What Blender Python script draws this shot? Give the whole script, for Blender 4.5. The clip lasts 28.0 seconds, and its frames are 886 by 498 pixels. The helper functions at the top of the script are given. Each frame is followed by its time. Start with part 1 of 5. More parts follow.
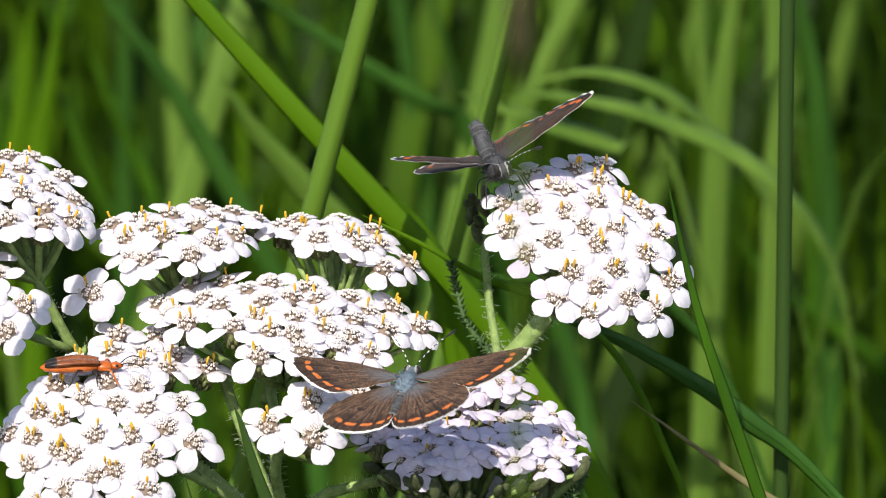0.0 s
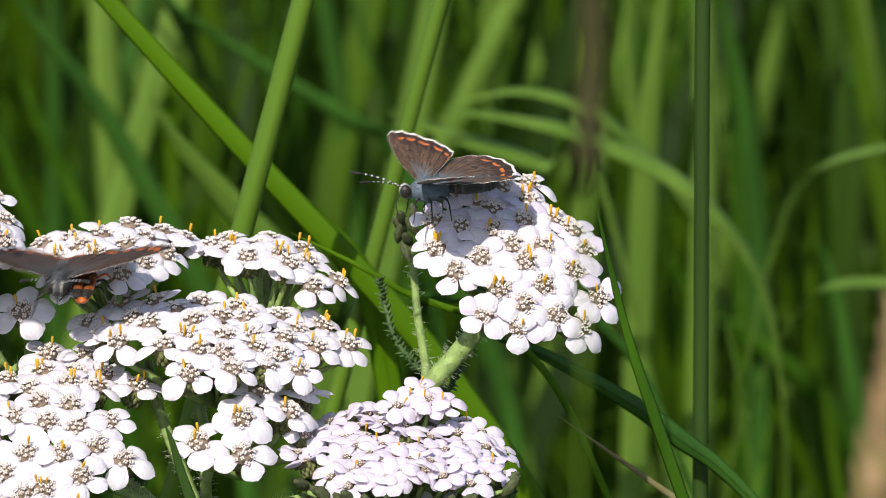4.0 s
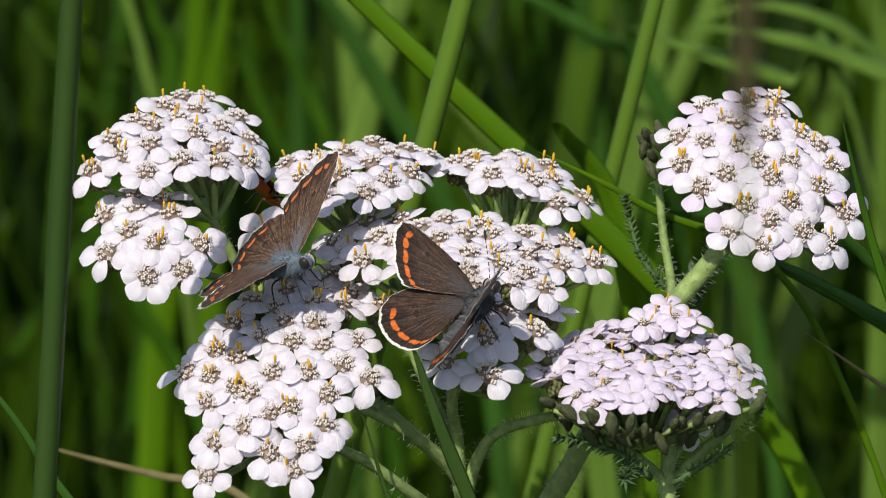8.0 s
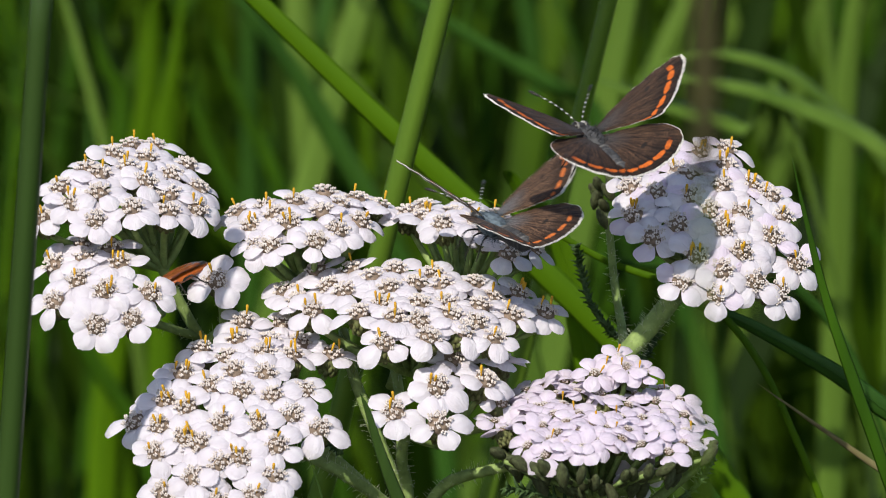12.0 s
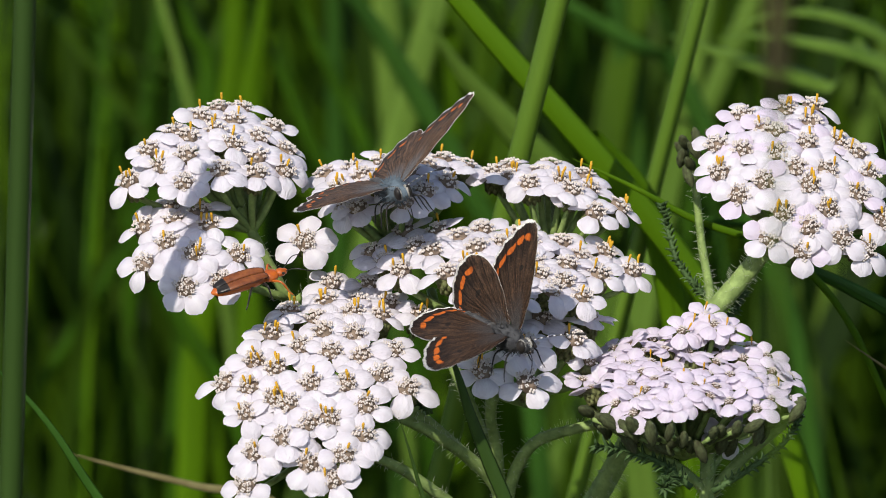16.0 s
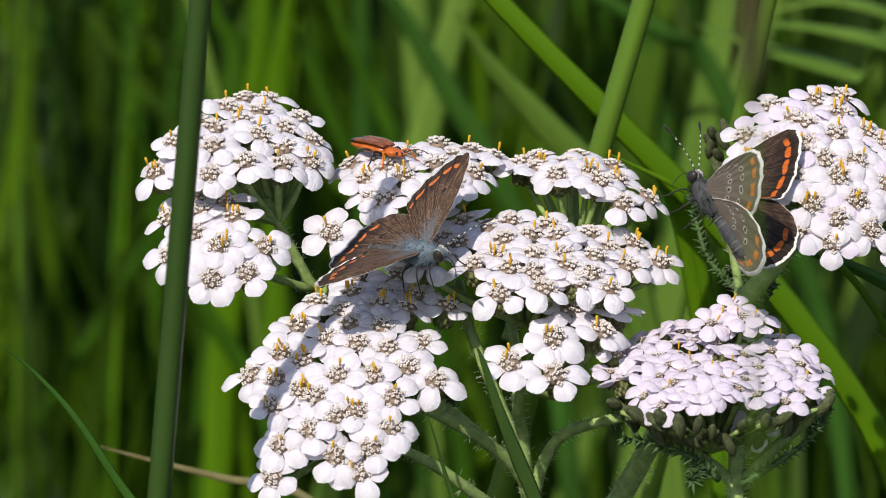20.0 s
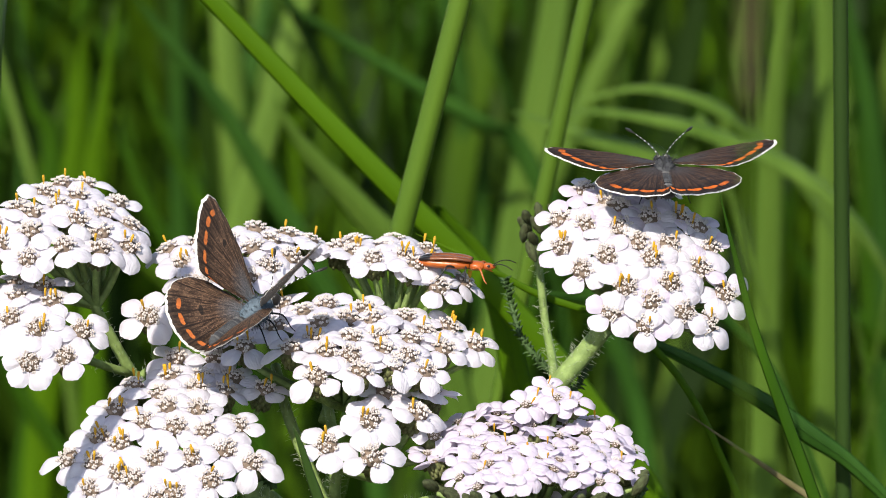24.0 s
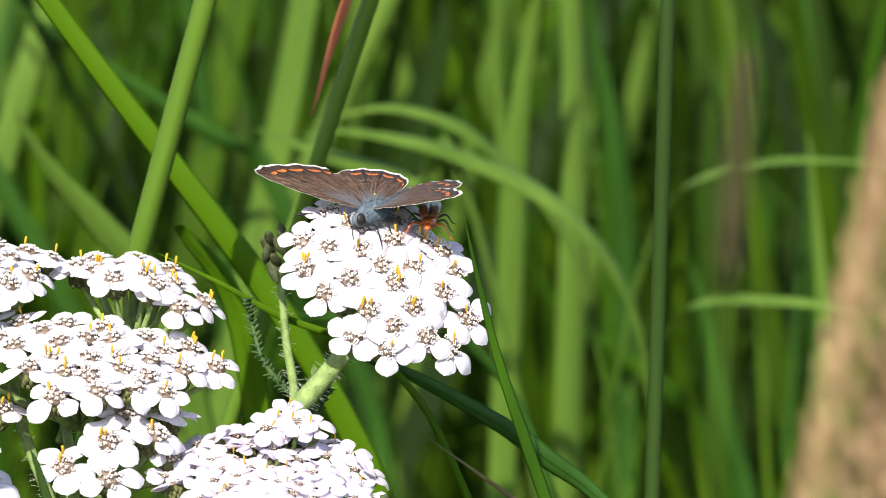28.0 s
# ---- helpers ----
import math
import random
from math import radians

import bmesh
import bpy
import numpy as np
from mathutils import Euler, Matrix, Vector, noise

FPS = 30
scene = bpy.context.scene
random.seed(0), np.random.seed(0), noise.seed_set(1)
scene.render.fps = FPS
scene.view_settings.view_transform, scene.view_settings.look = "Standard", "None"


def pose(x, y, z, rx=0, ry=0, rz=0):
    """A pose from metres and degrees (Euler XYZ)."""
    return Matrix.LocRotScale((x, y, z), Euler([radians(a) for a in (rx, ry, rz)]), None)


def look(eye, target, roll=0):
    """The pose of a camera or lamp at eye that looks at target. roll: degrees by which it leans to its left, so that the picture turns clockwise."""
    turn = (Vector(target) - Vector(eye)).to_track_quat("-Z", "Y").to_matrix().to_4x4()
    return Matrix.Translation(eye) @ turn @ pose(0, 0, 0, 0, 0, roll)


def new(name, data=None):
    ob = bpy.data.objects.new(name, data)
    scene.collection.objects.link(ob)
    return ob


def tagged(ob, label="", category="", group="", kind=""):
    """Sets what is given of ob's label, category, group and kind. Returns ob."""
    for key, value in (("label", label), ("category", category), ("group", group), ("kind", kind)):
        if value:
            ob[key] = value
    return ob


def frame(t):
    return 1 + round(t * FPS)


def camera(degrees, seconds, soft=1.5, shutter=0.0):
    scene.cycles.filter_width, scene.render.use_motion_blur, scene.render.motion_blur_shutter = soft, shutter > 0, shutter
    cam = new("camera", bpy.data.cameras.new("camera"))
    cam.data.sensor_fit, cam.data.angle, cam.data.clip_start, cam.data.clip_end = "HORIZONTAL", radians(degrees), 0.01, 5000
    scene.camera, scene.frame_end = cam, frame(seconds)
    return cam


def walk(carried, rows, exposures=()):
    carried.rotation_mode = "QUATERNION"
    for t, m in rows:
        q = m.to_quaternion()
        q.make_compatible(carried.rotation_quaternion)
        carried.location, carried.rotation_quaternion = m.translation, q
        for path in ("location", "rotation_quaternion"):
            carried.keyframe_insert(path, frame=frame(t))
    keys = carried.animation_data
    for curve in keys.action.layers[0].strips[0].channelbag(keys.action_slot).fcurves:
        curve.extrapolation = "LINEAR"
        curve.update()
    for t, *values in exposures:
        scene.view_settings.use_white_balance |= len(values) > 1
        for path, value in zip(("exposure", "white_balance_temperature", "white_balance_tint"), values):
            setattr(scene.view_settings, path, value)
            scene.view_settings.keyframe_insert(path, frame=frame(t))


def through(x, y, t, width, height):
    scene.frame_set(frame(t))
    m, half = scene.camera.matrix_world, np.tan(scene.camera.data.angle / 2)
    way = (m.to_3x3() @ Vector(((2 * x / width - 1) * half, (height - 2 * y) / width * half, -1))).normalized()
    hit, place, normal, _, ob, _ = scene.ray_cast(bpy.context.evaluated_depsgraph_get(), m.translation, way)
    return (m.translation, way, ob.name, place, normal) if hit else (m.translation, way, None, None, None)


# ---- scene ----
# ---- the camera: it stands on one spot and swings after the insects ----
cam = camera(12.0, 28.0, soft=0.6, shutter=0.4)
cam.data.dof.use_dof = True
cam.data.dof.focus_distance = 0.487
cam.data.dof.aperture_fstop = 48.0


def turn(yaw, pitch, roll):
    """A look northwards, swung right by yaw, up by pitch and rolled, in degrees."""
    return pose(0, 0, 0, 0, 0, -yaw) @ pose(0, 0, 0, 90 + pitch) @ pose(0, 0, 0, 0, 0, roll)


PATH = [
    (0, pose(0, -0.4725, 0.5768) @ turn(2.438, -14.128, 1.242)),
    (0.5, pose(0, -0.4731, 0.5768) @ turn(2.517, -14.299, 1.124)),
    (1, pose(0, -0.4740, 0.5768) @ turn(2.499, -14.325, 0.980)),
    (1.5, pose(0, -0.4748, 0.5768) @ turn(2.566, -14.270, 0.861)),
    (2, pose(0, -0.4776, 0.5768) @ turn(3.275, -13.677, 1.256)),
    (2.5, pose(0, -0.4768, 0.5768) @ turn(3.632, -13.519, 1.255)),
    (4.5, pose(0, -0.4752, 0.5768) @ turn(3.111, -13.850, 1.251)),
    (5, pose(0, -0.4761, 0.5768) @ turn(2.512, -13.764, 1.100)),
    (5.5, pose(0, -0.4745, 0.5768) @ turn(1.836, -13.930, 0.648)),
    (6, pose(0, -0.4738, 0.5768) @ turn(1.578, -14.320, 0.354)),
    (6.5, pose(0, -0.4730, 0.5768) @ turn(1.430, -14.708, 0.176)),
    (7, pose(0, -0.4737, 0.5768) @ turn(0.819, -14.793, 0.006)),
    (7.5, pose(0, -0.4739, 0.5768) @ turn(0.112, -14.748, 0.132)),
    (8, pose(0, -0.4738, 0.5768) @ turn(-0.002, -14.994, 0.002)),
    (8.5, pose(0, -0.4731, 0.5768) @ turn(-0.062, -15.342, -0.379)),
    (9, pose(0, -0.4737, 0.5768) @ turn(-0.644, -15.470, -0.491)),
    (9.5, pose(0, -0.4743, 0.5768) @ turn(-0.794, -15.381, -0.430)),
    (10, pose(0, -0.4745, 0.5768) @ turn(-0.666, -15.169, -0.180)),
    (10.5, pose(0, -0.4733, 0.5768) @ turn(-0.499, -15.066, -0.146)),
    (11, pose(0, -0.4721, 0.5768) @ turn(-0.176, -14.932, -0.012)),
    (11.5, pose(0, -0.4712, 0.5768) @ turn(0.786, -14.686, 0.469)),
    (13.5, pose(0, -0.4722, 0.5768) @ turn(-0.030, -13.549, -0.366)),
    (14, pose(0, -0.4736, 0.5768) @ turn(-0.533, -13.405, -0.261)),
    (14.5, pose(0, -0.4747, 0.5768) @ turn(-0.937, -13.508, -0.418)),
    (15, pose(0, -0.4743, 0.5768) @ turn(-0.970, -14.467, -0.199)),
    (15.5, pose(0, -0.4736, 0.5768) @ turn(-0.641, -14.729, -0.269)),
    (16, pose(0, -0.4731, 0.5768) @ turn(-0.533, -14.888, -0.444)),
    (16.5, pose(0, -0.4721, 0.5768) @ turn(-0.580, -14.897, -0.409)),
    (17, pose(0, -0.4727, 0.5768) @ turn(-0.394, -14.857, -0.440)),
    (17.5, pose(0, -0.4715, 0.5768) @ turn(-0.124, -14.957, -0.508)),
    (18, pose(0, -0.4718, 0.5768) @ turn(-0.170, -15.176, -0.327)),
    (18.5, pose(0, -0.4719, 0.5768) @ turn(-0.787, -15.257, -0.677)),
    (19, pose(0, -0.4727, 0.5768) @ turn(-1.234, -15.130, -1.047)),
    (19.5, pose(0, -0.4713, 0.5768) @ turn(-1.383, -15.075, -0.683)),
    (20, pose(0, -0.4709, 0.5768) @ turn(-0.919, -15.063, -0.554)),
    (20.5, pose(0, -0.4704, 0.5768) @ turn(-0.763, -15.259, -0.602)),
    (21, pose(0, -0.4714, 0.5768) @ turn(-0.619, -15.565, -0.523)),
    (21.5, pose(0, -0.4695, 0.5768) @ turn(0.825, -15.613, -0.203)),
    (22, pose(0, -0.4721, 0.5768) @ turn(2.036, -14.454, 0.130)),
    (22.5, pose(0, -0.4735, 0.5768) @ turn(1.782, -13.955, 0.137)),
    (24.5, pose(0, -0.4747, 0.5768) @ turn(1.665, -13.827, -0.061)),
    (25, pose(0, -0.4723, 0.5768) @ turn(2.081, -13.689, 0.523)),
    (25.5, pose(0, -0.4663, 0.5768) @ turn(4.057, -13.189, 1.844)),
    (26, pose(0, -0.4686, 0.5768) @ turn(4.365, -13.124, 1.344)),
    (26.5, pose(0, -0.4691, 0.5768) @ turn(4.569, -13.814, 2.140)),
    (27, pose(0, -0.4693, 0.5768) @ turn(5.430, -14.193, 1.770)),
    (27.5, pose(0, -0.4687, 0.5768) @ turn(5.375, -13.821, 2.276)),
    (28, pose(0, -0.4709, 0.5768) @ turn(5.279, -13.586, 1.712)),
]
EXPOSURES = [(0, 0.76), (1, 0.58), (2, 0.36), (2.5, 0.38), (4.5, 0.68), (5, 0.70), (6.5, 0.50), (8, 0.30), (17, 0.28), (20, 0.37), (22, 0.58), (25, 0.64), (26, 1.0), (28, 1.06)]
walk(cam, PATH, EXPOSURES)

# ---- daylight: a high sun behind the camera and a little to the left ----
SUN_FROM = Vector((-0.26, -0.66, 0.71)).normalized()
world = bpy.data.worlds.new("sky")
scene.world = world
world.use_nodes = True
sky = world.node_tree.nodes.new("ShaderNodeTexSky")
sky.sky_type = "NISHITA"
sky.sun_disc = False
sky.sun_elevation = math.asin(SUN_FROM.z)
sky.sun_rotation = math.atan2(SUN_FROM.x, SUN_FROM.y)
world.node_tree.links.new(sky.outputs[0], world.node_tree.nodes["Background"].inputs[0])
world.node_tree.nodes["Background"].inputs[1].default_value = 0.13
sun_data = bpy.data.lights.new("sun", "SUN")
sun_data.energy, sun_data.angle, sun_data.color = 4.2, radians(0.53), (1.0, 0.95, 0.86)
sun = new("sun", sun_data)
sun.matrix_world = look(SUN_FROM * 5, (0, 0, 0))


# ---- materials ----
def rgba(c):
    return (c[0], c[1], c[2], 1.0)


class Nodes:
    """A small shorthand for building node trees."""

    def __init__(self, name):
        self.material = bpy.data.materials.new(name)
        self.material.use_nodes = True
        self.tree = self.material.node_tree
        self.shader = self.tree.nodes["Principled BSDF"]
        self.out = self.tree.nodes["Material Output"]

    def add(self, kind, **sets):
        node = self.tree.nodes.new(kind)
        for key, value in sets.items():
            if key in ("operation", "data_type", "blend_type"):
                if key == "operation":
                    node.operation = value
                elif key == "data_type":
                    node.data_type = value
                else:
                    node.blend_type = value
            else:
                node.inputs[key.replace("_", " ")].default_value = value
        return node

    def link(self, a, b):
        self.tree.links.new(a, b)

    def maths(self, operation, a, b=None, c=None):
        node = self.tree.nodes.new("ShaderNodeMath")
        node.operation = operation
        for i, v in enumerate((a, b, c)):
            if v is None:
                continue
            if isinstance(v, (int, float)):
                node.inputs[i].default_value = v
            else:
                self.link(v, node.inputs[i])
        return node.outputs[0]

    def mix(self, fac, a, b):
        node = self.tree.nodes.new("ShaderNodeMix")
        node.data_type = "RGBA"
        for i, v in ((0, fac), (6, a), (7, b)):
            if isinstance(v, tuple):
                node.inputs[i].default_value = rgba(v)
            elif isinstance(v, (int, float)):
                node.inputs[i].default_value = v
            else:
                self.link(v, node.inputs[i])
        return node.outputs[2]

    def noise(self, scale, detail=3.0, stretch=None):
        coords = self.tree.nodes.new("ShaderNodeTexCoord")
        node = self.tree.nodes.new("ShaderNodeTexNoise")
        node.inputs["Scale"].default_value = scale
        node.inputs["Detail"].default_value = detail
        if stretch:
            mapping = self.tree.nodes.new("ShaderNodeMapping")
            mapping.inputs["Scale"].default_value = stretch
            self.link(coords.outputs["Object"], mapping.inputs[0])
            self.link(mapping.outputs[0], node.inputs["Vector"])
        else:
            self.link(coords.outputs["Object"], node.inputs["Vector"])
        return node.outputs[0]

    def ramp(self, value, low, high):
        node = self.tree.nodes.new("ShaderNodeMapRange")
        node.inputs[1].default_value, node.inputs[2].default_value = low, high
        self.link(value, node.inputs[0])
        return node.outputs[0]

    def bump(self, value, strength, distance):
        node = self.tree.nodes.new("ShaderNodeBump")
        node.inputs["Strength"].default_value = strength
        node.inputs["Distance"].default_value = distance
        self.link(value, node.inputs["Height"])
        self.link(node.outputs[0], self.shader.inputs["Normal"])

    def through_light(self, share, colour):
        """Lets a share of the light shine through, as thin leaves and petals do."""
        glow = self.tree.nodes.new("ShaderNodeBsdfTranslucent")
        if isinstance(colour, tuple):
            glow.inputs[0].default_value = rgba(colour)
        else:
            self.link(colour, glow.inputs[0])
        both = self.tree.nodes.new("ShaderNodeMixShader")
        both.inputs[0].default_value = share
        self.link(self.shader.outputs[0], both.inputs[1])
        self.link(glow.outputs[0], both.inputs[2])
        self.link(both.outputs[0], self.out.inputs[0])


def surface(name, light, dark, scale, rough=0.6, relief=0.2, depth=0.0003, through=0.0, fine=8.0, random_mix=0.0, stretch=None, island=False, gloss=0.18):
    n = Nodes(name)
    coarse, grain = n.noise(scale, 3, stretch), n.noise(scale * fine, 4, stretch)
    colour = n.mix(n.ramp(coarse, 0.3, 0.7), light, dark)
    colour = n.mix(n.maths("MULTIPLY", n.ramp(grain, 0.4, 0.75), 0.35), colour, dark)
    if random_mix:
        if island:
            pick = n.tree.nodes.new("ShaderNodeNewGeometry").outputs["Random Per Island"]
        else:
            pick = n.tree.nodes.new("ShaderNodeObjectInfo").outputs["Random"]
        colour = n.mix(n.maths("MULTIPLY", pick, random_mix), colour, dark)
    n.link(colour, n.shader.inputs["Base Color"])
    n.shader.inputs["Roughness"].default_value = rough
    n.shader.inputs["Specular IOR Level"].default_value = gloss
    n.bump(grain, relief, depth)
    if through:
        n.through_light(through, colour)
    return n.material


STRIPE = (1.0, 1.0, 0.06)
GRASS = surface("grass_green", (0.06846, 0.1746, 0.005355), (0.0204, 0.06267, 0.002565), 120, 0.5, 0.25, 0.0002, 0.35, 5, 0.4, STRIPE)
GRASS_BRIGHT = surface("grass_yellow_green", (0.1362, 0.2717, 0.003915), (0.0612, 0.1444, 0.002282), 90, 0.5, 0.25, 0.0002, 0.45, 5, 0.25, STRIPE)
GRASS_BLUE = surface("grass_blue_green", (0.0547, 0.1444, 0.01669), (0.0202, 0.06267, 0.00711), 90, 0.45, 0.25, 0.0002, 0.25, 5, 0.3, STRIPE)
GRASS_PALE = surface("grass_pale", (0.1477, 0.2448, 0.03375), (0.07114, 0.1371, 0.01485), 90, 0.5, 0.25, 0.0002, 0.3, 5, 0.3, STRIPE)
STRAW = surface("dry_straw", (0.21, 0.19, 0.085), (0.12, 0.10, 0.04), 200, 0.7, 0.4, 0.0002, 0.1, 5, 0.3, STRIPE)
RUST = surface("rust_red_leaf", (0.42, 0.15, 0.07), (0.25, 0.07, 0.03), 200, 0.6, 0.3, 0.0002, 0.2, 5, 0.2, STRIPE)
CULM = surface("grass_stalk", (0.1042, 0.1816, 0.01733), (0.0491, 0.0969, 0.0087), 150, 0.38, 0.2, 0.0002, 0.1, 5, 0.1, STRIPE)
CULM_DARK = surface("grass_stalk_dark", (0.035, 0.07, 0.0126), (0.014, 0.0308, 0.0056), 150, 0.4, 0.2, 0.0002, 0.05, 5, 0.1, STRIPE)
# the near-black second colour is painted shade for the gaps, picked blade by blade
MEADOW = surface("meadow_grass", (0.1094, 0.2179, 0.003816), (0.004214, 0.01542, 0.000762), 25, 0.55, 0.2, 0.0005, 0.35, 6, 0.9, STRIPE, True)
STEM = surface("yarrow_stem", (0.27, 0.36, 0.115), (0.14, 0.20, 0.058), 700, 0.6, 0.5, 0.0002, 0.05, 4)
LEAF = surface("yarrow_leaf", (0.077, 0.133, 0.042), (0.028, 0.056, 0.0168), 500, 0.6, 0.3, 0.0002, 0.1, 4)
CUP = surface("flower_cup", (0.15, 0.175, 0.06), (0.07, 0.06, 0.025), 1500, 0.65, 0.5, 0.0002, 0.05, 3, 0.3)
BUD_GREEN = surface("green_bud", (0.10, 0.125, 0.05), (0.035, 0.035, 0.016), 1300, 0.7, 0.8, 0.0002, 0.05, 3, 0.4)
SOIL = surface("dark_soil", (0.06, 0.05, 0.025), (0.02, 0.03, 0.01), 30, 0.95, 0.6, 0.004)
PETAL = surface("white_petal", (0.80, 0.765, 0.79), (0.68, 0.63, 0.685), 420, 0.6, 0.9, 0.0002, 0.34, 7, 0.6, (0.35, 1.7, 1.0))
PETAL_PINK = surface("lilac_petal", (0.79, 0.73, 0.785), (0.68, 0.59, 0.70), 420, 0.6, 0.9, 0.0002, 0.34, 7, 0.8, (0.35, 1.7, 1.0))
DISC = surface("flower_disc", (0.78, 0.72, 0.68), (0.54, 0.46, 0.41), 1800, 0.7, 0.5, 0.0001, 0.1, 3, 0.35)
DISC_GAP = surface("disc_gaps", (0.27, 0.20, 0.15), (0.14, 0.10, 0.07), 1800, 0.8, 0.3, 0.0001)
POLLEN = surface("yellow_stamen", (0.66, 0.40, 0.03), (0.52, 0.26, 0.02), 1500, 0.6, 0.4, 0.0001, 0.05, 3, 0.3)
FIBRE = surface("pale_hair", (0.55, 0.58, 0.45), (0.40, 0.44, 0.30), 500, 0.6, 0.0, 0.0001, 0.2)
SEED = surface("brown_seed_head", (0.45, 0.30, 0.16), (0.26, 0.16, 0.08), 400, 0.8, 0.6, 0.0004, 0.05, 4)
DARK_SEED = surface("dark_seed_head", (0.055, 0.05, 0.016), (0.03, 0.026, 0.01), 400, 0.8, 0.5, 0.0003, 0.0, 4)


# ---- mesh tools; plans are in mm from the middle of the flower patch, which is 0.45 m above the soil ----
MID = Vector((0, 0, 0.45))


def mm(p):
    return MID + Vector(p) * 0.001


def mesh_of(name, bm, material, smooth=True):
    data = bpy.data.meshes.new(name)
    bm.to_mesh(data)
    bm.free()
    for m in material if isinstance(material, (list, tuple)) else (material,):
        data.materials.append(m)
    if smooth:
        data.polygons.foreach_set("use_smooth", [True] * len(data.polygons))
    return data


def part(name, bm, material, parent, label=""):
    ob = new(name, bm if isinstance(bm, bpy.types.Mesh) else mesh_of(name, bm, material))
    ob.parent = parent
    return tagged(ob, label)


def curve_points(points, steps):
    """A smooth line through the points (Catmull-Rom)."""
    p = [Vector(q) for q in points]
    p = [p[0] * 2 - p[1], *p, p[-1] * 2 - p[-2]]
    line = []
    for i in range(1, len(p) - 2):
        a, b, c, d = p[i - 1:i + 3]
        for k in range(steps):
            t = k / steps
            line.append(0.5 * ((2 * b) + (c - a) * t + (2 * a - 5 * b + 4 * c - d) * t * t + (3 * b - a - 3 * c + d) * t ** 3))
    return line + [p[-2]]


def tube(bm, line, radius, sides=8, flat=1.0, side=None, fold=0.0):
    """A tapered rod along line. radius: a function of 0..1. flat under 1 makes a blade, whose width lies along side."""
    rings, last = [], len(line) - 1
    for i, p in enumerate(line):
        ahead = (line[min(i + 1, last)] - line[max(i - 1, 0)]).normalized()
        across = Vector(side) if side else Vector((1, 0, 0)) if abs(ahead.x) < 0.9 else Vector((0, 1, 0))
        across = (across - ahead * across.dot(ahead)).normalized()
        up = ahead.cross(across)
        r = max(radius(i / last), 2e-5)
        rings.append([bm.verts.new(p + across * (r * math.cos(a)) + up * (r * (flat * math.sin(a) + fold * abs(math.cos(a))))) for a in (math.tau * k / sides for k in range(sides))])
    for a, b in zip(rings, rings[1:]):
        for k in range(sides):
            bm.faces.new((a[k], a[(k + 1) % sides], b[(k + 1) % sides], b[k]))
    bm.faces.new(rings[0][::-1])
    bm.faces.new(rings[-1])
    return bm


def ball(bm, centre, radius, stretch=(1, 1, 1), detail=1):
    m = Matrix.Translation(centre) @ Matrix.Diagonal((radius * stretch[0], radius * stretch[1], radius * stretch[2], 1))
    bmesh.ops.create_icosphere(bm, subdivisions=detail, radius=1, matrix=m)
    return bm


def facing(place, normal, spin=0.0):
    """A pose with its z axis along normal."""
    return Matrix.Translation(place) @ Vector(normal).to_track_quat("Z", "Y").to_matrix().to_4x4() @ Matrix.Rotation(spin, 4, "Z")


def thing(name, label, category, group="", place=(0, 0, 0), kind=""):
    ob = new(name)
    ob.empty_display_size = 0.005
    ob.location = place
    return tagged(ob, label, category, group, kind)


def farther(points, k):
    """The line of a leaf moved back along the view by the factor k, and let down to the soil again."""
    eye = Vector((0, -473, 127))
    moved = [eye + (Vector(p) - eye) * k for p in points]
    tops = [p for p in moved if p.z > -260]
    if len(tops) < 2:
        return points
    low, ahead = tops[0], (tops[0] - tops[1]).normalized()
    foot = low + Vector((ahead.x * 90, ahead.y * 40, 0))
    return [Vector((foot.x, foot.y, -455)), low.lerp(Vector((foot.x, foot.y, -455)), 0.45) - Vector((ahead.x * -14, 0, 0)), *tops]


def blade(points, width, material, label, group="grass leaves", side=(1, 0, 0), fold=0.25, tip=0.0, flat=0.09, base=0.7):
    """One leaf of grass: its points in mm from root to tip, its width in mm."""
    if points[-1][1] > 100:
        points = farther(points, 1.1 if material is GRASS_PALE else 1.4)
    line = curve_points([mm(p) for p in points], 8)
    ob = thing("grass", label, "grass", group, line[0])
    line = [p - ob.location for p in line]

    spread = width * (1.3 if points[-1][1] > 160 and len(points) > 4 else 1.0)

    def half(t):
        grown = min(1, t * 1.5) ** 2 if "arch" in label else base + (1 - base) * min(1, t * 3)
        return spread * 0.0005 * max(grown, 0.12) * max(tip, min(1.0, 2.6 * (1 - t) ** 0.8))

    leaf = part("leaf", tube(bmesh.new(), line, half, 8, flat, side, fold), material, ob)
    if width > 2.0:
        part("midrib", tube(bmesh.new(), [p + Vector((0, -0.00006 * width, 0)) for p in line[:-3]], lambda t: 0.05 * half(t * 0.95) + 0.00003, 6), material, leaf)
    return ob


# ---- the ground and the meadow behind ----
bm = bmesh.new()
rim = [-400, -40, -8, -3, -1, 0, 1, 2, 3, 4, 6, 10, 40, 400]
grid = [[bm.verts.new((x, y, 0.015 * noise.noise(Vector((x * 2, y * 2, 0))) - 0.01)) for x in rim] for y in rim]
for a, b in zip(grid, grid[1:]):
    for k in range(len(rim) - 1):
        bm.faces.new((a[k], a[k + 1], b[k + 1], b[k]))
tagged(new("ground", mesh_of("ground", bm, SOIL)), "dark soil under the meadow grass", "ground", kind="structure")


